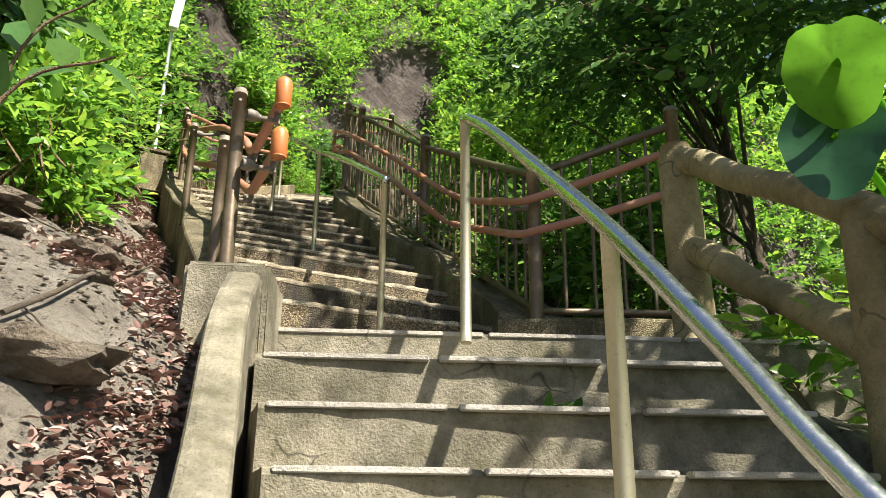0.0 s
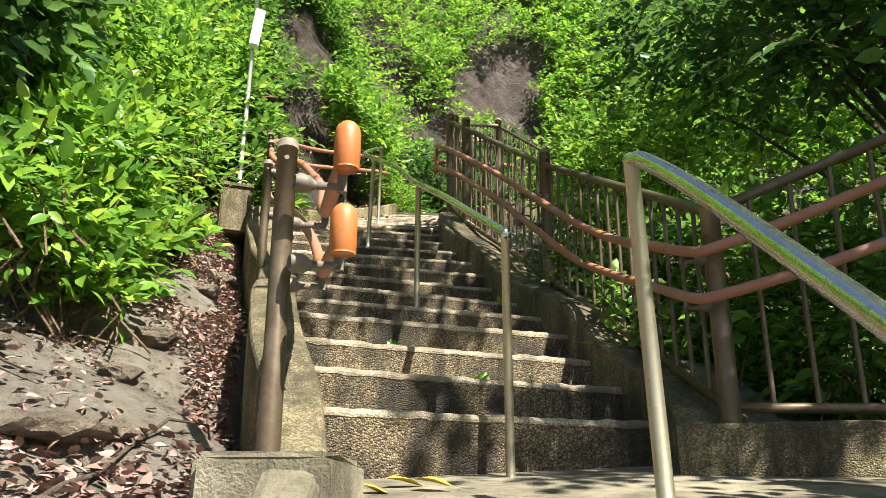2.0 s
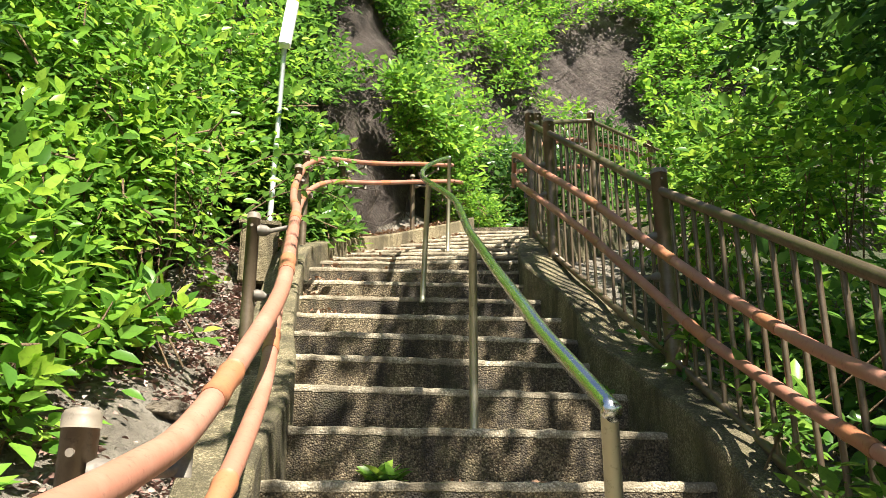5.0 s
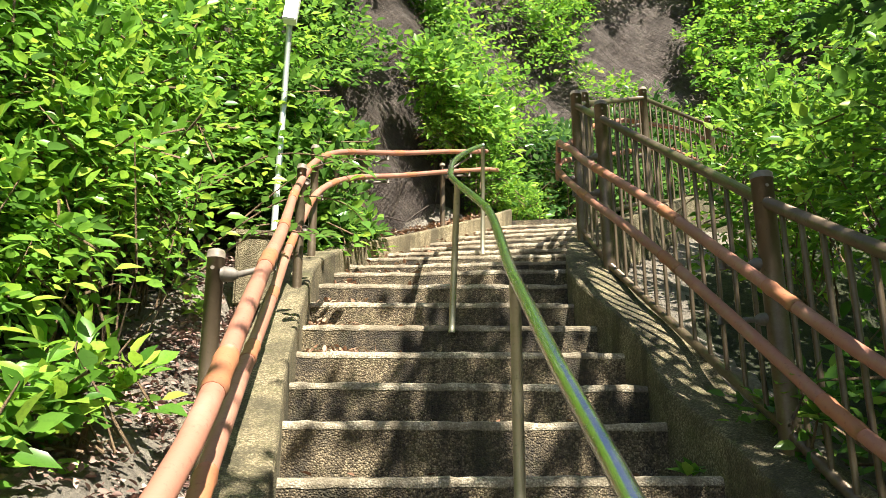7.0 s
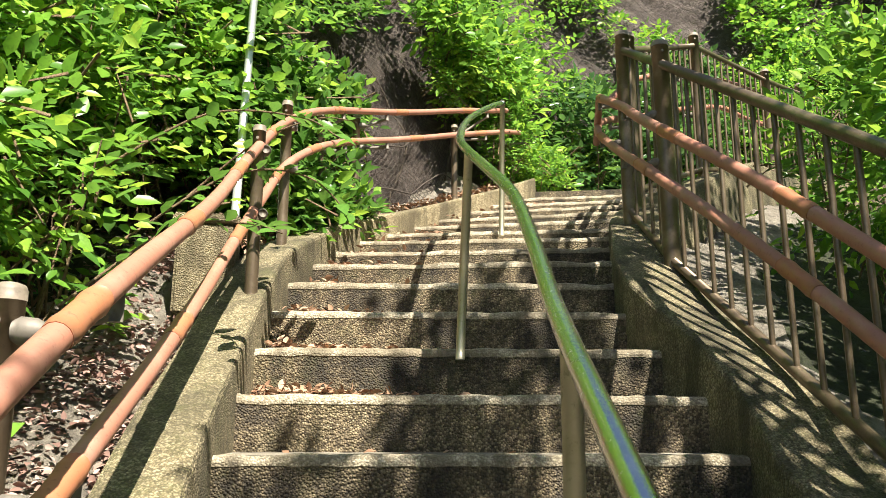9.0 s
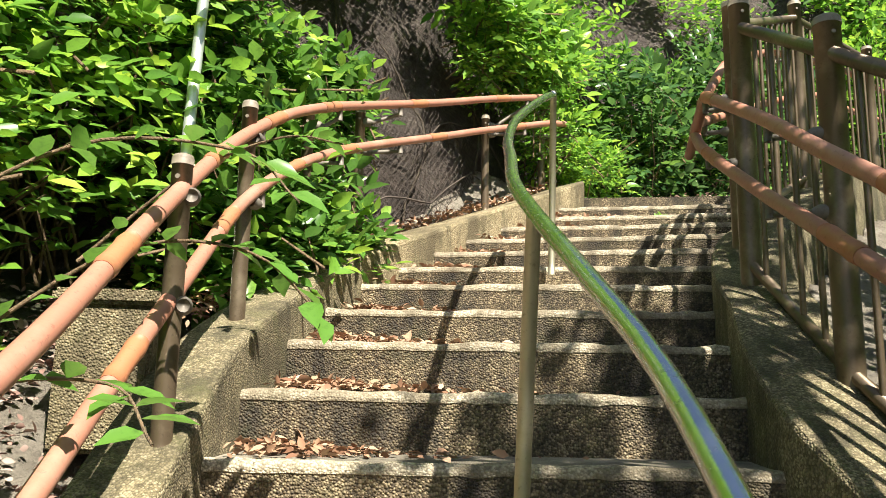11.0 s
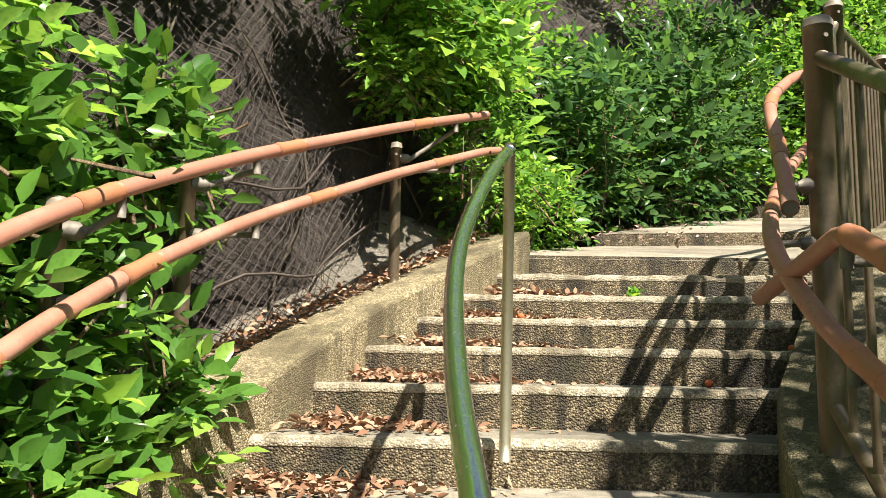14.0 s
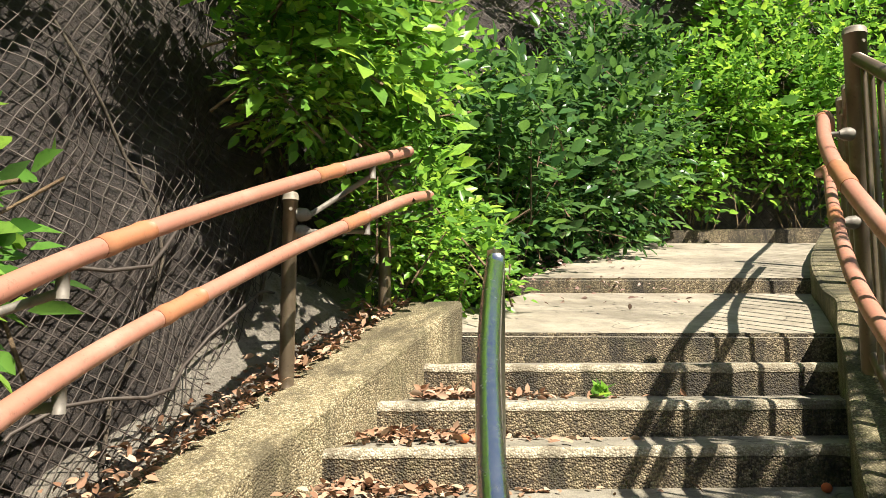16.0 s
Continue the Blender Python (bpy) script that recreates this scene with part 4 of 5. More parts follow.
# This bush's shade is put into its darker leaf colour.
shrub("dark_bush", [((-1.95, 3.75, 1.95), (0.3, 0.36, 0.4)), ((-2.2, 4.3, 2.5), (0.36, 0.42, 0.55)), ((-1.85, 3.3, 2.3), (0.3, 0.4, 0.4))], 620, 0.12, M_LEAF_DARK, "broad-leaved bush at the bank's edge, shade put into its dark leaves", length=0.36)
shrub("bank_shrub", [((-1.62, 3.9, 1.12), (0.3, 0.4, 0.24)), ((-1.8, 4.4, 1.45), (0.35, 0.4, 0.32)), ((-2.05, 4.9, 1.75), (0.35, 0.45, 0.35))], 560, 0.085, M_LEAF_SUN, "low bright green bush spilling over the bank")
shrub("rail_shrub", [((-2.26, 8.55, 3.25), (0.2, 0.35, 0.5)), ((-2.22, 8.15, 3.0), (0.2, 0.3, 0.45)), ((-2.08, 8.8, 2.95), (0.16, 0.3, 0.25)), ((-2.1, 8.35, 2.85), (0.15, 0.3, 0.25)), ((-2.3, 9.2, 3.8), (0.16, 0.3, 0.3)), ((-2.38, 8.3, 3.75), (0.2, 0.35, 0.35))], 950, 0.09, M_LEAF_MID, "green shrub growing through the red rail", shape="wide", length=0.24)
shrub("creeper", [((-1.5, 11.15, 4.2), (0.24, 0.4, 0.45)), ((-1.8, 10.7, 4.6), (0.25, 0.5, 0.35)), ((-1.2, 11.4, 3.95), (0.24, 0.25, 0.26))], 900, 0.05, M_LEAF_SUN, "yellow-green creeper tumbling over the kerb end", length=0.18, foot=(-1.8, 11.2, 4.6), stems=6)
shrub("creeper", [((-1.62, 10.55, 4.72), (0.26, 0.4, 0.22)), ((-1.5, 11.0, 4.75), (0.3, 0.35, 0.3)), ((-1.85, 10.3, 5.0), (0.2, 0.4, 0.25))], 330, 0.095, M_LEAF_SUN, "broad-leaved creeper hanging over the end of the red rail", length=0.24, foot=(-1.95, 10.8, 4.9), stems=5)
shrub("landing_shrub", [((-0.95, 12.9, 4.7), (0.5, 0.6, 0.9)), ((-0.35, 13.7, 5.0), (0.6, 0.6, 1.0)), ((0.2, 14.6, 5.5), (0.6, 0.6, 1.1))], 1150, 0.11, M_LEAF_DARK, "big glossy green bush beside the landing")
shrub("landing_shrub", [((1.0, 15.2, 5.7), (0.9, 0.4, 0.9)), ((2.2, 15.5, 5.9), (0.9, 0.4, 1.0))], 900, 0.085, M_LEAF_SUN, "light green bush at the foot of the rock")
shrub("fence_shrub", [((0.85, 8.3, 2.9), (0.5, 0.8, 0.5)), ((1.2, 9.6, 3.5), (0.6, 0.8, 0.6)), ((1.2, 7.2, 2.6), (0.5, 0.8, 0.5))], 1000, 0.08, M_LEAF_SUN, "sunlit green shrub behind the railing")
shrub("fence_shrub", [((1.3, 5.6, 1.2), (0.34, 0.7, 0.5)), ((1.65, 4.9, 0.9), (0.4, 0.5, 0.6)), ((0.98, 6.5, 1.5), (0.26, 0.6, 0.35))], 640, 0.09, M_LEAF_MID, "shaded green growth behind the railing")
shrub("kerb_ivy", [((0.66, 5.5, 1.06), (0.10, 0.55, 0.10)), ((0.44, 6.2, 1.44), (0.10, 0.4, 0.10)), ((0.74, 5.0, 0.76), (0.10, 0.35, 0.11))], 120, 0.075, M_LEAF_MID, "ivy creeping over the kerb under the railing", length=0.2, stems=4)
shrub("bank_weed", [((-1.65, 4.6, 1.1), (0.2, 0.35, 0.15)), ((-1.8, 5.1, 1.4), (0.22, 0.4, 0.18)), ((-1.75, 5.6, 1.55), (0.15, 0.25, 0.13)), ((-1.5, 4.2, 0.85), (0.13, 0.2, 0.1))], 260, 0.10, M_LEAF_SUN, "low leafy weeds with pointed leaves on the bank", length=0.2, per=5, up=0.9)

# The last seven crown lumps are out of view, added to shade the steps.
tree("tree", (3.4, 6.2, ground_z(3.4, 6.2)), (-0.7, 0.3), 4.4, [((2.2, 6.0, 3.1), (0.6, 0.7, 0.5)), ((2.4, 7.0, 3.7), (1.1, 1.1, 0.8)), ((1.9, 8.0, 4.2), (0.9, 1.0, 0.7)), ((3.2, 5.6, 3.6), (1.2, 1.0, 0.9)), ((2.2, 5.0, 4.3), (1.0, 1.0, 0.6)), ((1.38, 3.7, 4.65), (0.75, 0.75, 0.3)), ((1.15, 4.8, 5.0), (0.65, 0.7, 0.3)), ((0.95, 5.6, 5.3), (0.5, 0.5, 0.25)), ((0.85, 6.25, 5.5), (0.5, 0.5, 0.28)), ((1.0, 6.95, 5.8), (0.5, 0.5, 0.28)), ((1.2, 7.7, 6.0), (0.4, 0.5, 0.25)), ((1.4, 8.75, 6.05), (0.4, 0.65, 0.25))], 1900, 0.12, M_LEAF_DARK, "dark broad-leaved tree with added unseen crowns that shade the stairs", 0.06)
# The last three crown lumps are unseen, added to shade flight and landing.
tree("tree", (3.4, 2.6, ground_z(3.4, 2.6)), (-0.4, 0.6), 4.0, [((2.3, 3.3, 2.9), (0.8, 0.8, 0.5)), ((3.2, 3.6, 3.2), (1.1, 1.0, 0.7)), ((2.6, 4.6, 2.6), (0.8, 0.8, 0.6)), ((2.35, 1.3, 2.1), (0.6, 0.6, 0.35)), ((2.3, 2.1, 2.1), (0.5, 0.5, 0.3)), ((2.2, 2.5, 3.9), (0.55, 0.6, 0.3))], 1000, 0.12, M_LEAF_DARK, "overhanging tree with dark leaves and added unseen shade crowns")
tree("tree", (4.5, 9.5, ground_z(4.5, 9.5)), (-0.3, 0.2), 6.0, [((3.6, 9.2, 4.4), (1.4, 1.3, 1.2)), ((4.6, 10.5, 5.4), (1.5, 1.5, 1.2)), ((3.0, 10.8, 5.0), (1.2, 1.2, 1.0))], 1800, 0.12, M_LEAF_SUN, "tall leafy tree beyond the railing", 0.12)
tree("tree", (5.5, 4.5, ground_z(5.5, 4.5)), (0.0, 0.3), 5.0, [((4.8, 4.6, 1.8), (1.4, 1.6, 1.2)), ((5.4, 6.2, 2.6), (1.5, 1.5, 1.3)), ((4.6, 3.0, 1.0), (1.2, 1.3, 1.0))], 1800, 0.12, M_LEAF_SUN, "sunlit tree on the falling slope", 0.12)
tree("tree", (8.0, 8.0, ground_z(8.0, 8.0)), (0.0, 0.3), 6.0, [((7.5, 7.0, 3.0), (2.0, 2.0, 1.8)), ((8.0, 10.0, 4.5), (2.2, 2.2, 2.0)), ((7.5, 3.5, 1.5), (2.0, 2.0, 1.6))], 1800, 0.16, M_LEAF_SUN, "distant leafy tree down the slope", 0.14)
def low_growth(spots, n, leaf, mat, label):
    return shrub("undergrowth", [((x, y, ground_z(x, y) + 0.3), (0.6, 0.8, 0.45)) for x, y in spots], n, leaf, mat, label, stems=6)


low_growth([(2.0, 3.0), (2.3, 4.0), (2.1, 2.0), (2.6, 5.0), (3.2, 3.5), (3.4, 4.8), (2.1, 1.0), (3.0, 2.2)], 1500, 0.09, M_LEAF_SUN, "sunlit undergrowth falling away below the fence")
low_growth([(1.9, 5.6), (2.2, 6.6), (1.7, 7.6), (2.6, 7.8), (2.0, 8.8), (2.9, 9.4)], 1000, 0.09, M_LEAF_MID, "green undergrowth below the railing")


# ---- netting on the rock ----
def netting(name, s0, s1, h0, h1, pitch, r, label):
    V, F = [], []
    n = int((s1 - s0) / pitch)
    m = int((h1 - h0) / (pitch * 0.9))
    for i in range(n):
        line = []
        for j in range(m + 1):
            s = s0 + (i + (0.5 if j % 2 else -0.5) * (1 if i % 2 else -1)) * pitch
            h = h0 + j * pitch * 0.9
            p, o = hill_point(s, h)
            line.append(p + o * (0.05 + 0.03 * noise.noise(Vector((s * 2, h * 2, 7)))))
        for a, b in zip(line, line[1:]):
            d = unit(b - a)
            u = unit(np.cross(d, np.array([0.3, 0.2, 1.0])))
            w = np.cross(d, u)
            k = len(V)
            for c in (a, b):
                for t in (0.0, 2.094, 4.189):
                    V.append(c + (u * math.cos(t) + w * math.sin(t)) * r)
            for t in range(3):
                F.append((k + t, k + (t + 1) % 3, k + 3 + (t + 1) % 3, k + 3 + t))
    top = tagged(from_arrays(name, V, F, M_NET), label, "netting", kind="stuff")
    return top


netting("wire_netting", s_of(-2.5, 8.7), s_of(-1.75, 11.6), 0.05, 3.4, 0.030, 0.0021, "rusty diamond wire netting pinned over the rock")
netting("wire_netting", s_of(-1.3, 13.3), s_of(3.5, 16.2), 0.3, 5.0, 0.10, 0.004, "rusty wire netting over the far rock face")
ropes = empty("net_cables", "grey cables and roots holding the netting", "cable")
for k in range(5):
    bm = bmesh.new()
    s0 = s_of(-2.45, 9.0) + 0.55 * k
    pts = []
    for j in range(12):
        p, o = hill_point(s0 + 0.12 * math.sin(j * 0.8 + k * 2.0) + (0.06 * j if k % 3 == 0 else 0), 0.0 + 0.24 * j * (1.0 if k % 2 else 0.7))
        pts.append(Vector(p + o * (0.07 + 0.03 * math.sin(j * 1.7 + k))))
    tube(bm, pts, 0.006, 6, True, [0.009 - 0.0005 * j for j in range(12)])
    part("root", bm, M_BARK, ropes, "", True)
for k, h in enumerate((0.35, 0.75)):
    bm = bmesh.new()
    pts = []
    for j in range(24):
        p, o = hill_point(s_of(-2.5, 8.8) + 0.12 * j, h + 0.06 * math.sin(j * 0.9 + k))
        pts.append(Vector(p + o * (0.08 + 0.02 * math.sin(j * 1.3))))
    tube(bm, pts, 0.006, 6)
    part("cable", bm, M_NET, ropes, "", True)


# ---- loose leaves, stones, twigs ----
def litter(name, spots, size, mat, label, flat=0.35):
    """Curled dry leaves lying at the given places."""
    p = np.array(spots)
    n = len(p)
    al = rng.normal(0, 1, (n, 3)) * np.array([1, 1, flat])
    nm = unit(np.array([0, 0, 1.0]) + rng.normal(0, 0.45, (n, 3)))
    v, f = leaf_cloud(p, al, nm, size * rng.uniform(0.5, 1.3, n))
    return tagged(from_arrays(name, v, f, mat), label, "leaf litter", kind="stuff")


def on_tread(k, u, v, lift=0.008):
    """A place on step k: u from its left end to its right, v from nosing to riser."""
    z, l, r = TREADS[k]
    z2, l2, r2 = TREADS[k + 1]
    a = np.array(l) * (1 - u) + np.array(r) * u
    b = np.array(l2) * (1 - u) + np.array(r2) * u
    c = a * (1 - v) + b * v
    return (c[0], c[1], z + lift)


spots = []
for k in range(9, 21):
    for i in range(640 if k in (12, 13, 14, 15, 16, 17) else 330):
        u = abs(rng.normal(0, 0.17)) + 0.02
        v = 1 - abs(rng.normal(0, 0.35))
        if u < 0.6 and 0.12 < v < 0.98:
            spots.append(on_tread(k, u, v, 0.006 + 0.035 * rng.random() * max(0.0, 1 - u * 2.5)))
for k in range(2, 21):
    for i in range(10):
        spots.append(on_tread(k, rng.random(), 0.55 + 0.42 * rng.random(), 0.006))
litter("dry_leaves", spots, 0.038, M_LITTER, "curled brown leaves drifted on the steps")
spots = []
while len(spots) < 9500:
    y = rng.uniform(1.0, 8.2)
    l = -0.3 if y < 3.4 else float(np.interp(y, [p[1] for p in LEFT], [p[0] for p in LEFT])) - 0.24
    x = l - abs(rng.normal(0, 0.32)) - 0.02
    if noise.noise(Vector((x * 2.2, y * 2.2, 2))) + (0.35 if x > l - 0.2 else -0.05) < rng.normal(0, 0.12):
        continue
    spots.append((x, y, ground_z(x, y) + 0.012 + 0.02 * rng.random()))
litter("dry_leaves", spots, 0.034, M_LITTER_P, "faded pinkish leaf litter along the kerb on the bank")
spots = []
q = offset_line(LEFT, -0.27)
for i in range(1700):
    t = rng.uniform(11.5, len(q) - 1.01)
    a = q[int(t)] * (1 - t % 1) + q[int(t) + 1] * (t % 1)
    spots.append((a[0] - abs(rng.normal(0, 0.09)) + 0.03, a[1] + rng.normal(0, 0.05), a[2] + 0.137))
litter("dry_leaves", spots, 0.035, M_LITTER, "dry leaves and grit on top of the kerb")
spots = [(x, 11.5 + 3.2 * rng.random(), 0) for x in rng.uniform(-1.2, 0.0, 260)]
spots = [(max(x, -1.15 + (y - 11.5) * 0.35) + rng.normal(0, 0.06), y, stair_z(y) + 0.04) for x, y, z in spots]
litter("dry_leaves", spots, 0.035, M_LITTER_P, "pale leaf litter at the edge of the landing")
for pos in ((-0.25, 3.75, 0.075), (-0.16, 3.70, 0.07), (-0.30, 3.62, 0.055)):
    v, f = leaf_cloud(np.array([pos]), np.array([[1.0, 0.2, 0.05]]) + rng.normal(0, 0.4, (1, 3)) * 0.5, np.array([[0.1, -0.1, 1.0]]), np.array([0.13]))
    tagged(from_arrays("fallen_leaf", v, f, M_YELLOW), "yellow fallen leaf on the landing", "leaf", "yellow leaves")
for pos in (on_tread(17, 0.80, 0.75, 0.014), on_tread(18, 0.95, 0.7, 0.014), on_tread(19, 0.22, 0.5, 0.014)):
    bm = bmesh.new()
    bmesh.ops.create_icosphere(bm, subdivisions=2, radius=0.016)
    for v in bm.verts:
        v.co = Vector((v.co.x, v.co.y, v.co.z * 0.92)) * (1 + 0.06 * noise.noise(v.co * 60)) + Vector(pos)
    tagged(finish("fruit", bm, M_FRUIT, None, "", True), "small fallen orange fruit on a step", "fruit", "fallen fruit")


def stone(c, r, label="rough grey stone on the bank"):
    bm = bmesh.new()
    bmesh.ops.create_icosphere(bm, subdivisions=3, radius=1.0)
    o = Vector((random.random() * 50, random.random() * 50, 0))
    for v in bm.verts:
        n = v.co.normalized()
        v.co = Vector((n.x * r[0], n.y * r[1], n.z * r[2])) * (1 + 0.45 * noise.noise(n * 1.6 + o) + 0.22 * noise.noise(n * 4 + o) + 0.10 * noise.noise(n * 11 + o)) + Vector(c)
    return tagged(finish("stone", bm, M_STONE), label, "stone", "stones on the bank")


for x, y, r in ((-0.62, 2.12, (0.21, 0.16, 0.06)), (-1.35, 2.65, (0.24, 0.2, 0.13)), (-1.55, 3.05, (0.22, 0.2, 0.15)), (-1.15, 2.2, (0.13, 0.12, 0.07)), (-1.05, 2.65, (0.13, 0.12, 0.04)), (-1.25, 3.1, (0.15, 0.12, 0.04)), (-0.98, 1.9, (0.10, 0.09, 0.03)), (-1.25, 2.35, (0.14, 0.12, 0.05)), (-0.85, 2.9, (0.12, 0.15, 0.04)),
                (-0.92, 3.35, (0.06, 0.05, 0.03)), (-0.75, 3.0, (0.05, 0.04, 0.025)), (-1.2, 3.6, (0.08, 0.06, 0.04)), (-1.35, 4.5, (0.1, 0.08, 0.05)), (-0.66, 2.6, (0.04, 0.05, 0.02)), (-1.7, 6.2, (0.1, 0.1, 0.06)), (-1.9, 6.7, (0.08, 0.06, 0.05)), (-1.5, 5.4, (0.07, 0.09, 0.04))):
    stone((x, y, ground_z(x, y) + r[2] * 0.1), r)
ICO = bmesh.new()
bmesh.ops.create_icosphere(ICO, subdivisions=1, radius=1.0)
GV = np.array([v.co[:] for v in ICO.verts])
GF = np.array([[v.index for v in f.verts] for f in ICO.faces])
ICO.free()
P, S = [], []
while len(P) < 4200:
    y = rng.uniform(1.2, 8.0)
    l = -0.32 if y < 3.4 else float(np.interp(y, [p[1] for p in LEFT], [p[0] for p in LEFT])) - 0.26
    x = l - abs(rng.normal(0, 0.5))
    if x < -2.6 or noise.noise(Vector((x * 1.7, y * 1.7, 6))) < rng.normal(-0.05, 0.15):
        continue
    P.append((x, y, ground_z(x, y) + 0.004))
    S.append(0.003 + 0.010 * rng.random() ** 4)
P, S = np.array(P), np.array(S)
jit = rng.uniform(0.45, 1.4, (len(P), len(GV), 1))
v = P[:, None, :] + GV[None] * jit * S[:, None, None] * np.array([1.3, 1.0, 0.55])
f = GF[None] + (np.arange(len(P)) * len(GV))[:, None, None]
tagged(from_arrays("gravel", v.reshape(-1, 3), f.reshape(-1, 3), M_STONE), "loose grit and small stones on the bank", "gravel", kind="stuff")
for k, (a, b) in enumerate((((-0.72, 2.2), (-0.62, 3.45)), ((-1.25, 2.6), (-1.05, 2.9)), ((-1.4, 3.0), (-1.0, 3.1)), ((-0.55, 1.9), (-0.7, 2.3)), ((-1.1, 3.6), (-0.9, 3.3)))):
    bm = bmesh.new()
    pts = []
    for t in np.linspace(0, 1, 9):
        x, y = a[0] * (1 - t) + b[0] * t + 0.04 * math.sin(t * 7 + k), a[1] * (1 - t) + b[1] * t
        pts.append((x, y, ground_z(x, y) + 0.025 + 0.012 * math.sin(t * 9 + k)))
    tube(bm, pts, 0.01, 7, True, [(0.008 if k == 0 else 0.006) * (1 - 0.6 * i / 8) for i in range(9)])
    tagged(finish("fallen_branch", bm, M_BARK, None, "", True), "dry fallen branch lying on the bank", "branch", "fallen branches")


# ---- weeds in the steps ----
def weed(c, n, size, label):
    p = np.tile(np.array(c), (n, 1)) + rng.normal(0, 0.02, (n, 3)) * np.array([1, 1, 0.2])
    a = rng.normal(0, 1, (n, 3))
    a[:, 2] = np.abs(a[:, 2]) * 0.6 + 0.25
    v, f = leaf_cloud(p, a, np.array([0, -0.2, 1.0]) + rng.normal(0, 0.3, (n, 3)), size * rng.uniform(0.6, 1.2, n))
    return tagged(from_arrays("weed", v, f, M_LEAF_SUN), label, "weed", "weeds in the joints", "stuff")


for c, n, sz in ((on_tread(4, 0.24, 0.9), 36, 0.09), (on_tread(3, 0.36, 0.92), 24, 0.085), (on_tread(2, 0.56, 0.92), 24, 0.085), (on_tread(20, 0.42, 0.85), 14, 0.07), ((0.66, 2.55, -0.38), 16, 0.06), ((0.62, 3.0, -0.21), 14, 0.06), ((-0.85, 2.15, ground_z(-0.85, 2.15) + 0.02), 22, 0.07), ((-1.1, 2.6, ground_z(-1.1, 2.6) + 0.02), 18, 0.06), ((-0.62, 4.05, ground_z(-0.8, 4.05) + 0.05), 10, 0.12), (on_tread(6, 0.97, 0.3), 10, 0.08)):
    weed(c, n, sz, "small green weed growing from a joint")

# ---- lamp post, catchpit ----
lamp_post = empty("lamp_post", "slim galvanised pole with a white box lamp", "lamp post")
bm = bmesh.new()
tube(bm, [(-2.18, 7.70, 2.1), (-2.19, 7.78, 3.4), (-2.22, 7.90, 4.75)], 0.02, 12)
part("pole", bm, M_GALV, lamp_post, "", True)
bm = bmesh.new()
box(bm, (-0.045, -0.04, -0.21), (0.045, 0.04, 0.21), 0.008)
bmesh.ops.transform(bm, matrix=pose(-2.16, 7.80, 4.36, -5, 6, 20), verts=bm.verts)
part("lamp_head", bm, M_LAMP, lamp_post, "white box lamp head")
catchpit = empty("catchpit", "square pebble concrete pit with a lid on the bank", "catchpit")
for nm, lo, hi, bev in (("pit_wall", (-0.12, -0.12, -0.25), (0.12, 0.12, 0.13), 0.012), ("lid", (-0.135, -0.135, 0.13), (0.135, 0.135, 0.17), 0.01)):
    bm = bmesh.new()
    box(bm, lo, hi, bev)
    bmesh.ops.transform(bm, matrix=pose(-2.07, 7.34, 2.36, 0, 0, 25), verts=bm.verts)
    part(nm, bm, M_KERB, catchpit)

# ---- taro plant beside the lower flight ----
def big_leaf(parent, c, along, normal, size, mat):
    """A broad heart-shaped leaf with a wavy rim and raised veins."""
    y = Vector(along).normalized()
    x = y.cross(Vector(normal)).normalized()
    z = x.cross(y)
    bm = bmesh.new()
    rings = []
    n = 28
    for k in range(1, 6):
        ring = []
        for i in range(n):
            a = 2 * math.pi * i / n
            rad = 0.5 * (1 - 0.35 * max(0, math.cos(a)) ** 6) * (1 + 0.28 * max(0, -math.cos(a)) ** 3) + 0.016 * math.sin(a * 4 + 0.7) + 0.009 * math.sin(a * 9)
            q = k / 5
            zz = 0.03 * math.sin(a * 3 + 0.6) * q * q + 0.05 * q * q + 0.014 * math.sin(a * 7) * q ** 3 - 0.02 * math.exp(-abs(math.sin(a)) * 9) * q
            ring.append(bm.verts.new(Vector(c) + (x * math.sin(a) * rad * q * 0.9 - y * math.cos(a) * rad * q + z * zz) * size))
        rings.append(ring)
    mid = bm.verts.new(Vector(c))
    for i in range(n):
        bm.faces.new((mid, rings[0][i], rings[0][(i + 1) % n]))
    for a, b in zip(rings, rings[1:]):
        for i in range(n):
            bm.faces.new((a[i], b[i], b[(i + 1) % n], a[(i + 1) % n]))
    return part("leaf", bm, mat, parent, "", True)


taro = empty("taro_plant", "taro plant with broad heart-shaped leaves by the steps", "plant")
TARO_A, TARO_B = (0.87, 1.40, 0.045), (0.885, 1.46, -0.055)
big_leaf(taro, TARO_A, (0.25, 0.3, -0.9), (-0.6, -1.0, -0.35), 0.172, M_TARO)
big_leaf(taro, TARO_B, (-0.1, 0.05, -1.0), (-0.5, -1.0, 0.3), 0.178, M_TARO_SHADE)
for head in (TARO_A, TARO_B):
    bm = bmesh.new()
    tube(bm, smooth_path([head, (head[0] + 0.12, head[1] + 0.05, head[2] - 0.1), (1.15, 1.5, -0.6), (1.25, 1.5, -1.3)], 5), 0.007, 8)
    part("stalk", bm, M_TARO, taro, "", True)

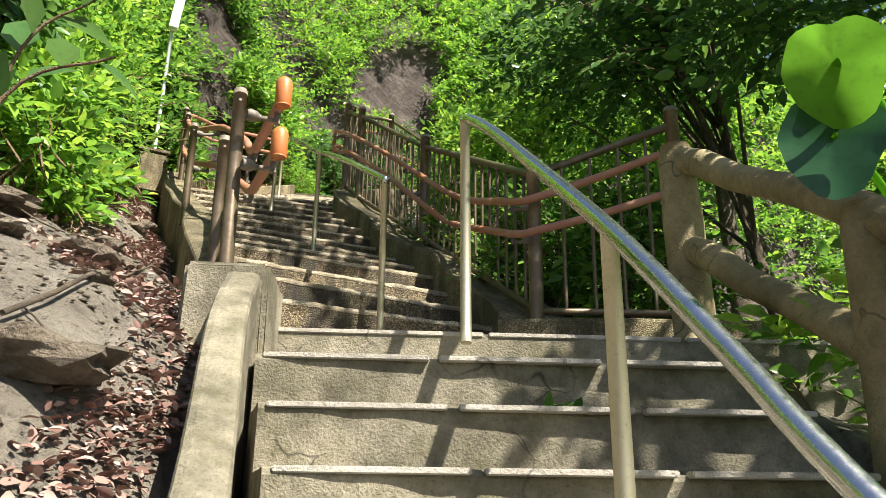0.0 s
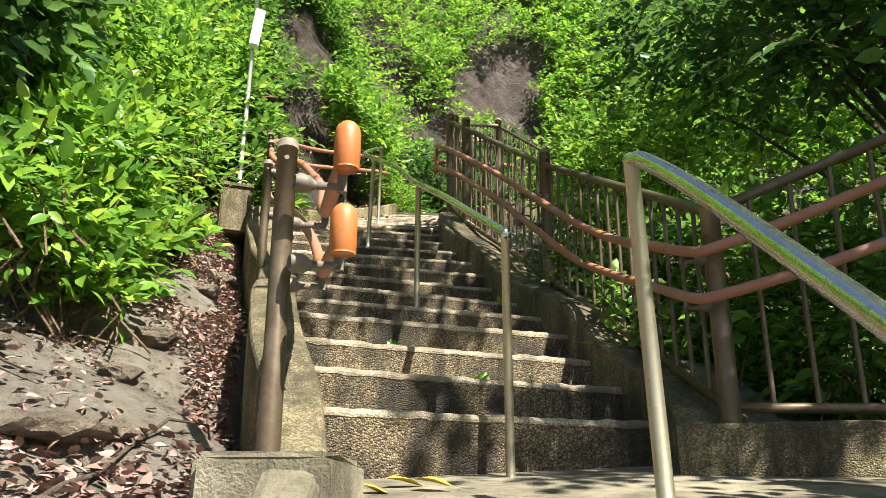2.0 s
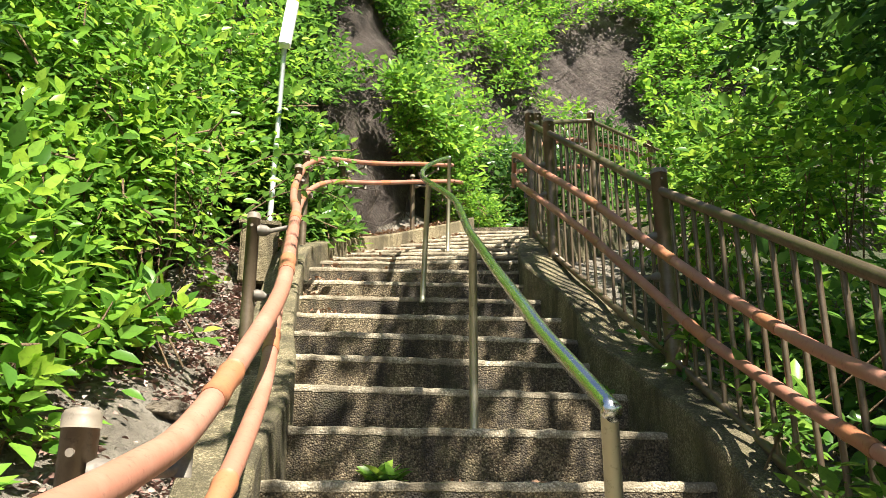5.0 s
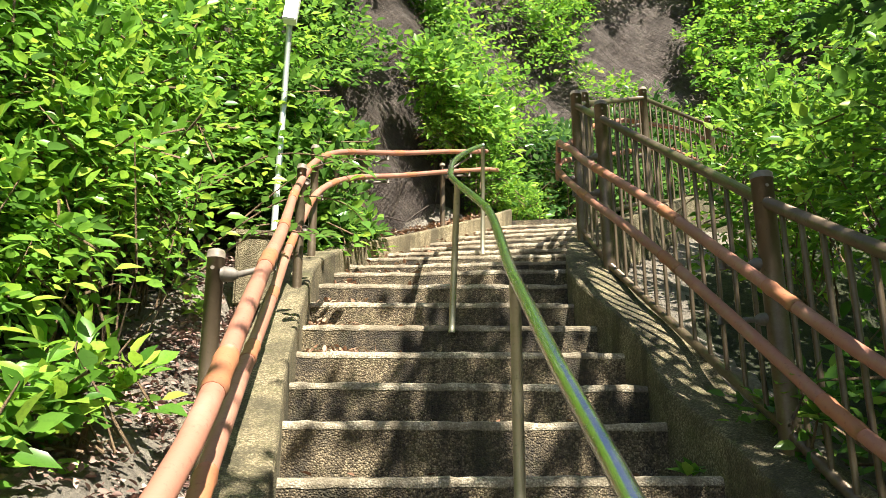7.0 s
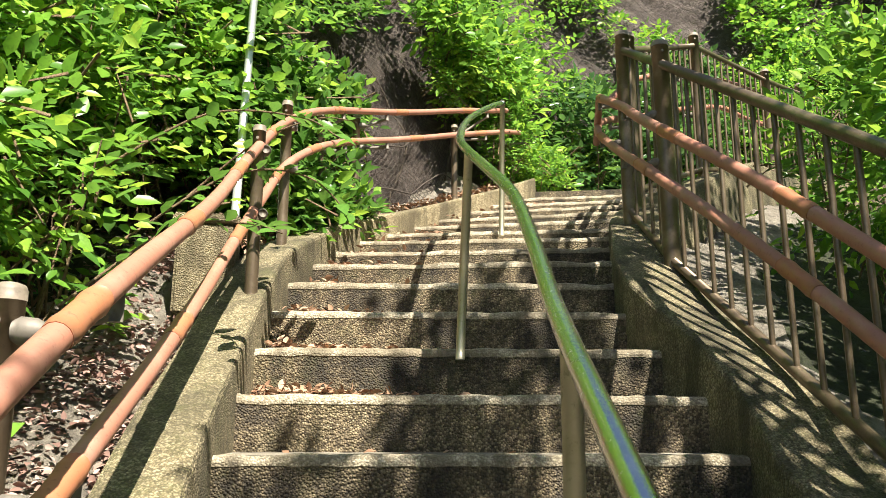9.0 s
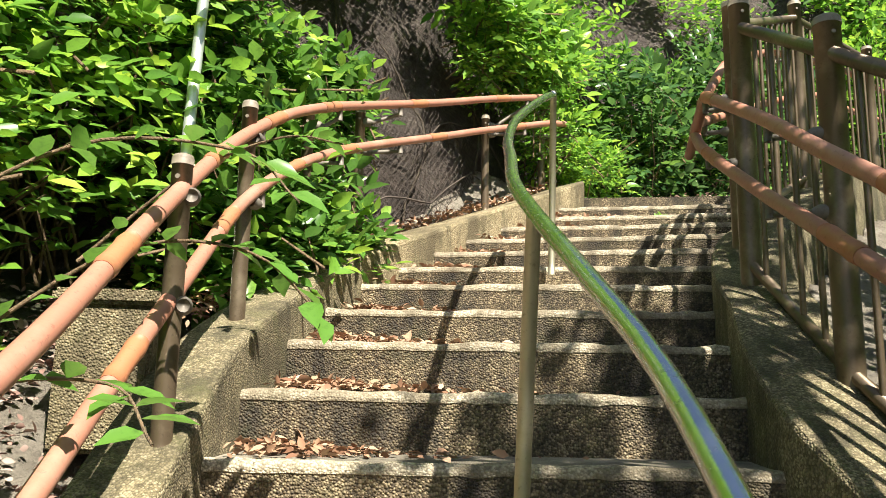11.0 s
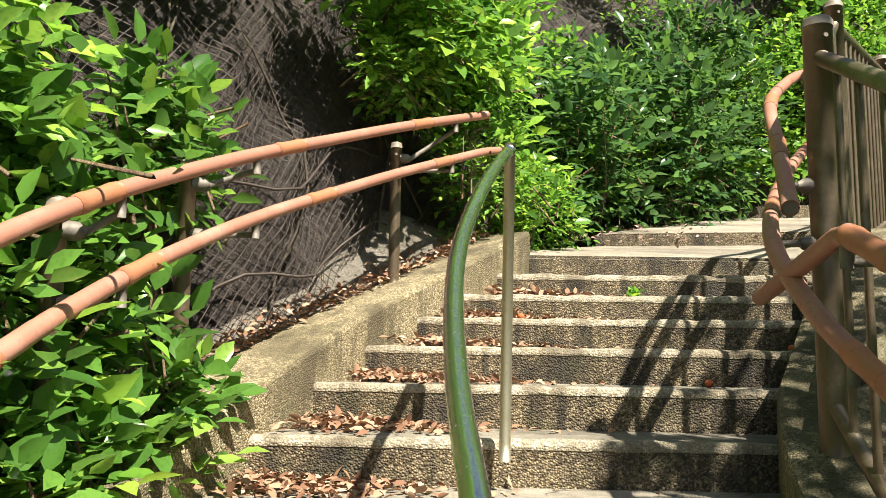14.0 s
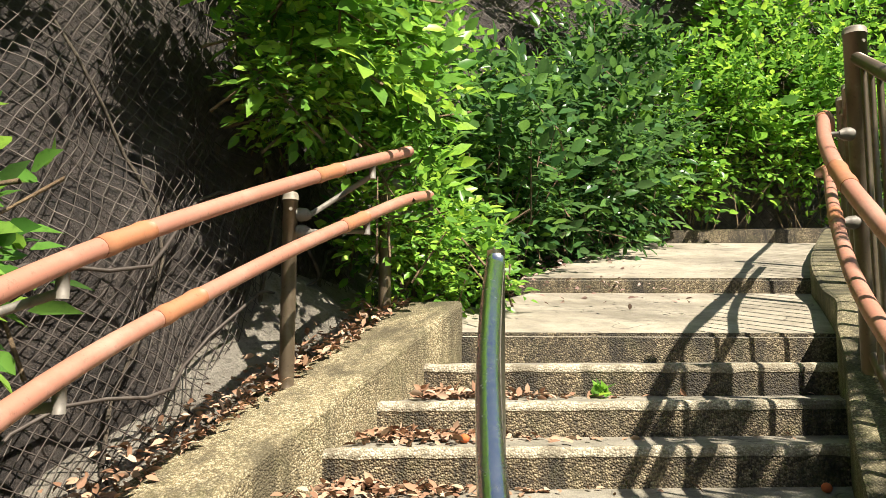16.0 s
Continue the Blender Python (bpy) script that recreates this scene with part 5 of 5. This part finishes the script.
# ---- leafy shoots near the walker ----
def shoot(name, pts, leaf, n, mat, label, along=0.7):
    top = empty(name, label, "plant")
    path = smooth_path(pts, 6)
    bm = bmesh.new()
    tube(bm, path, 0.004, 6, True, [0.005 - 0.003 * i / len(path) for i in range(len(path))])
    part("stem", bm, M_TWIG, top, "", True)
    for k in range(n):
        i = int((k + 0.7) / n * (len(path) - 1))
        d = path[min(i + 1, len(path) - 1)] - path[max(i - 1, 0)]
        d = d / np.linalg.norm(d)
        side = np.cross(d, [0, 0, 1.0]) * (1 if k % 2 else -1)
        v, f = leaf_cloud(np.array([path[i]]), np.array([d * along + side + rng.normal(0, 0.25, 3)]), np.array([[0.2, -0.3, 1.0]]) + rng.normal(0, 0.3, (1, 3)), np.array([leaf * rng.uniform(0.7, 1.15)]))
        from_arrays("leaf", v, f, mat, top)
    return top


shoot("bramble", [(-2.1, 6.6, 2.5), (-1.75, 6.75, 2.75), (-1.45, 6.88, 2.76), (-1.22, 6.72, 2.60)], 0.09, 26, M_LEAF_MID, "broad-leaved shoot reaching over the red rail")
shoot("bramble", [(-2.0, 6.7, 2.3), (-1.7, 6.85, 2.55), (-1.45, 6.96, 2.56), (-1.28, 7.02, 2.40)], 0.09, 24, M_LEAF_MID, "broad-leaved shoot hanging across the kerb")
shoot("bramble", [(-1.9, 6.3, 2.0), (-1.65, 6.45, 2.25), (-1.45, 6.55, 2.28), (-1.25, 6.4, 2.2)], 0.085, 20, M_LEAF_MID, "broad-leaved shoot beside the red rail")
shoot("bramble", [(-2.1, 7.2, 2.6), (-1.85, 7.3, 2.85), (-1.6, 7.35, 2.95), (-1.4, 7.3, 2.9)], 0.08, 12, M_LEAF_MID, "leafy shoot tangled in the red rail")
shoot("bramble", [(-0.75, 1.5, -0.9), (-0.48, 1.36, -0.42), (-0.36, 1.33, -0.12), (-0.22, 1.33, -0.05)], 0.11, 9, M_LEAF_DARK, "shaded shoot with long leaves on the bank")
shoot("bramble", [(-0.75, 1.6, -0.9), (-0.52, 1.5, -0.35), (-0.44, 1.5, 0.05), (-0.33, 1.5, 0.16)], 0.11, 10, M_LEAF_DARK, "shaded shoot with long leaves on the bank")
bm = bmesh.new()
tube(bm, smooth_path([(-0.30, 1.28, -1.0), (-0.32, 1.29, -0.62), (-0.36, 1.30, -0.42), (-0.43, 1.34, -0.30)], 5), 0.008, 7)
tagged(finish("dry_stalk", bm, M_TWIG, None, "", True), "dry brown plant stalk standing on the bank", "stalk")
for k, (x, y, z) in enumerate(((1.35, 4.9, 2.55), (1.15, 5.2, 2.75), (1.3, 5.4, 2.35), (1.5, 5.0, 2.2), (1.1, 5.6, 2.95))):
    shoot("overhanging_bough", [(x + 0.9, y + 0.1, z + 0.15), (x + 0.5, y, z + 0.2), (x + 0.15, y - 0.05, z + 0.1), (x - 0.12, y - 0.1, z - 0.08)], 0.13, 15, M_LEAF_DARK, "dark leafy bough hanging over the railing")
for k, (x, y, z) in enumerate(((1.2, 2.5, 1.35), (0.9, 2.6, 1.45), (1.5, 2.9, 1.5))):
    shoot("overhanging_bough", [(x + 0.9, y + 0.1, z + 0.25), (x + 0.5, y, z + 0.22), (x + 0.15, y - 0.05, z + 0.1), (x - 0.12, y - 0.1, z - 0.02)], 0.12, 13, M_LEAF_DARK, "dark leafy bough hanging over the lower flight")
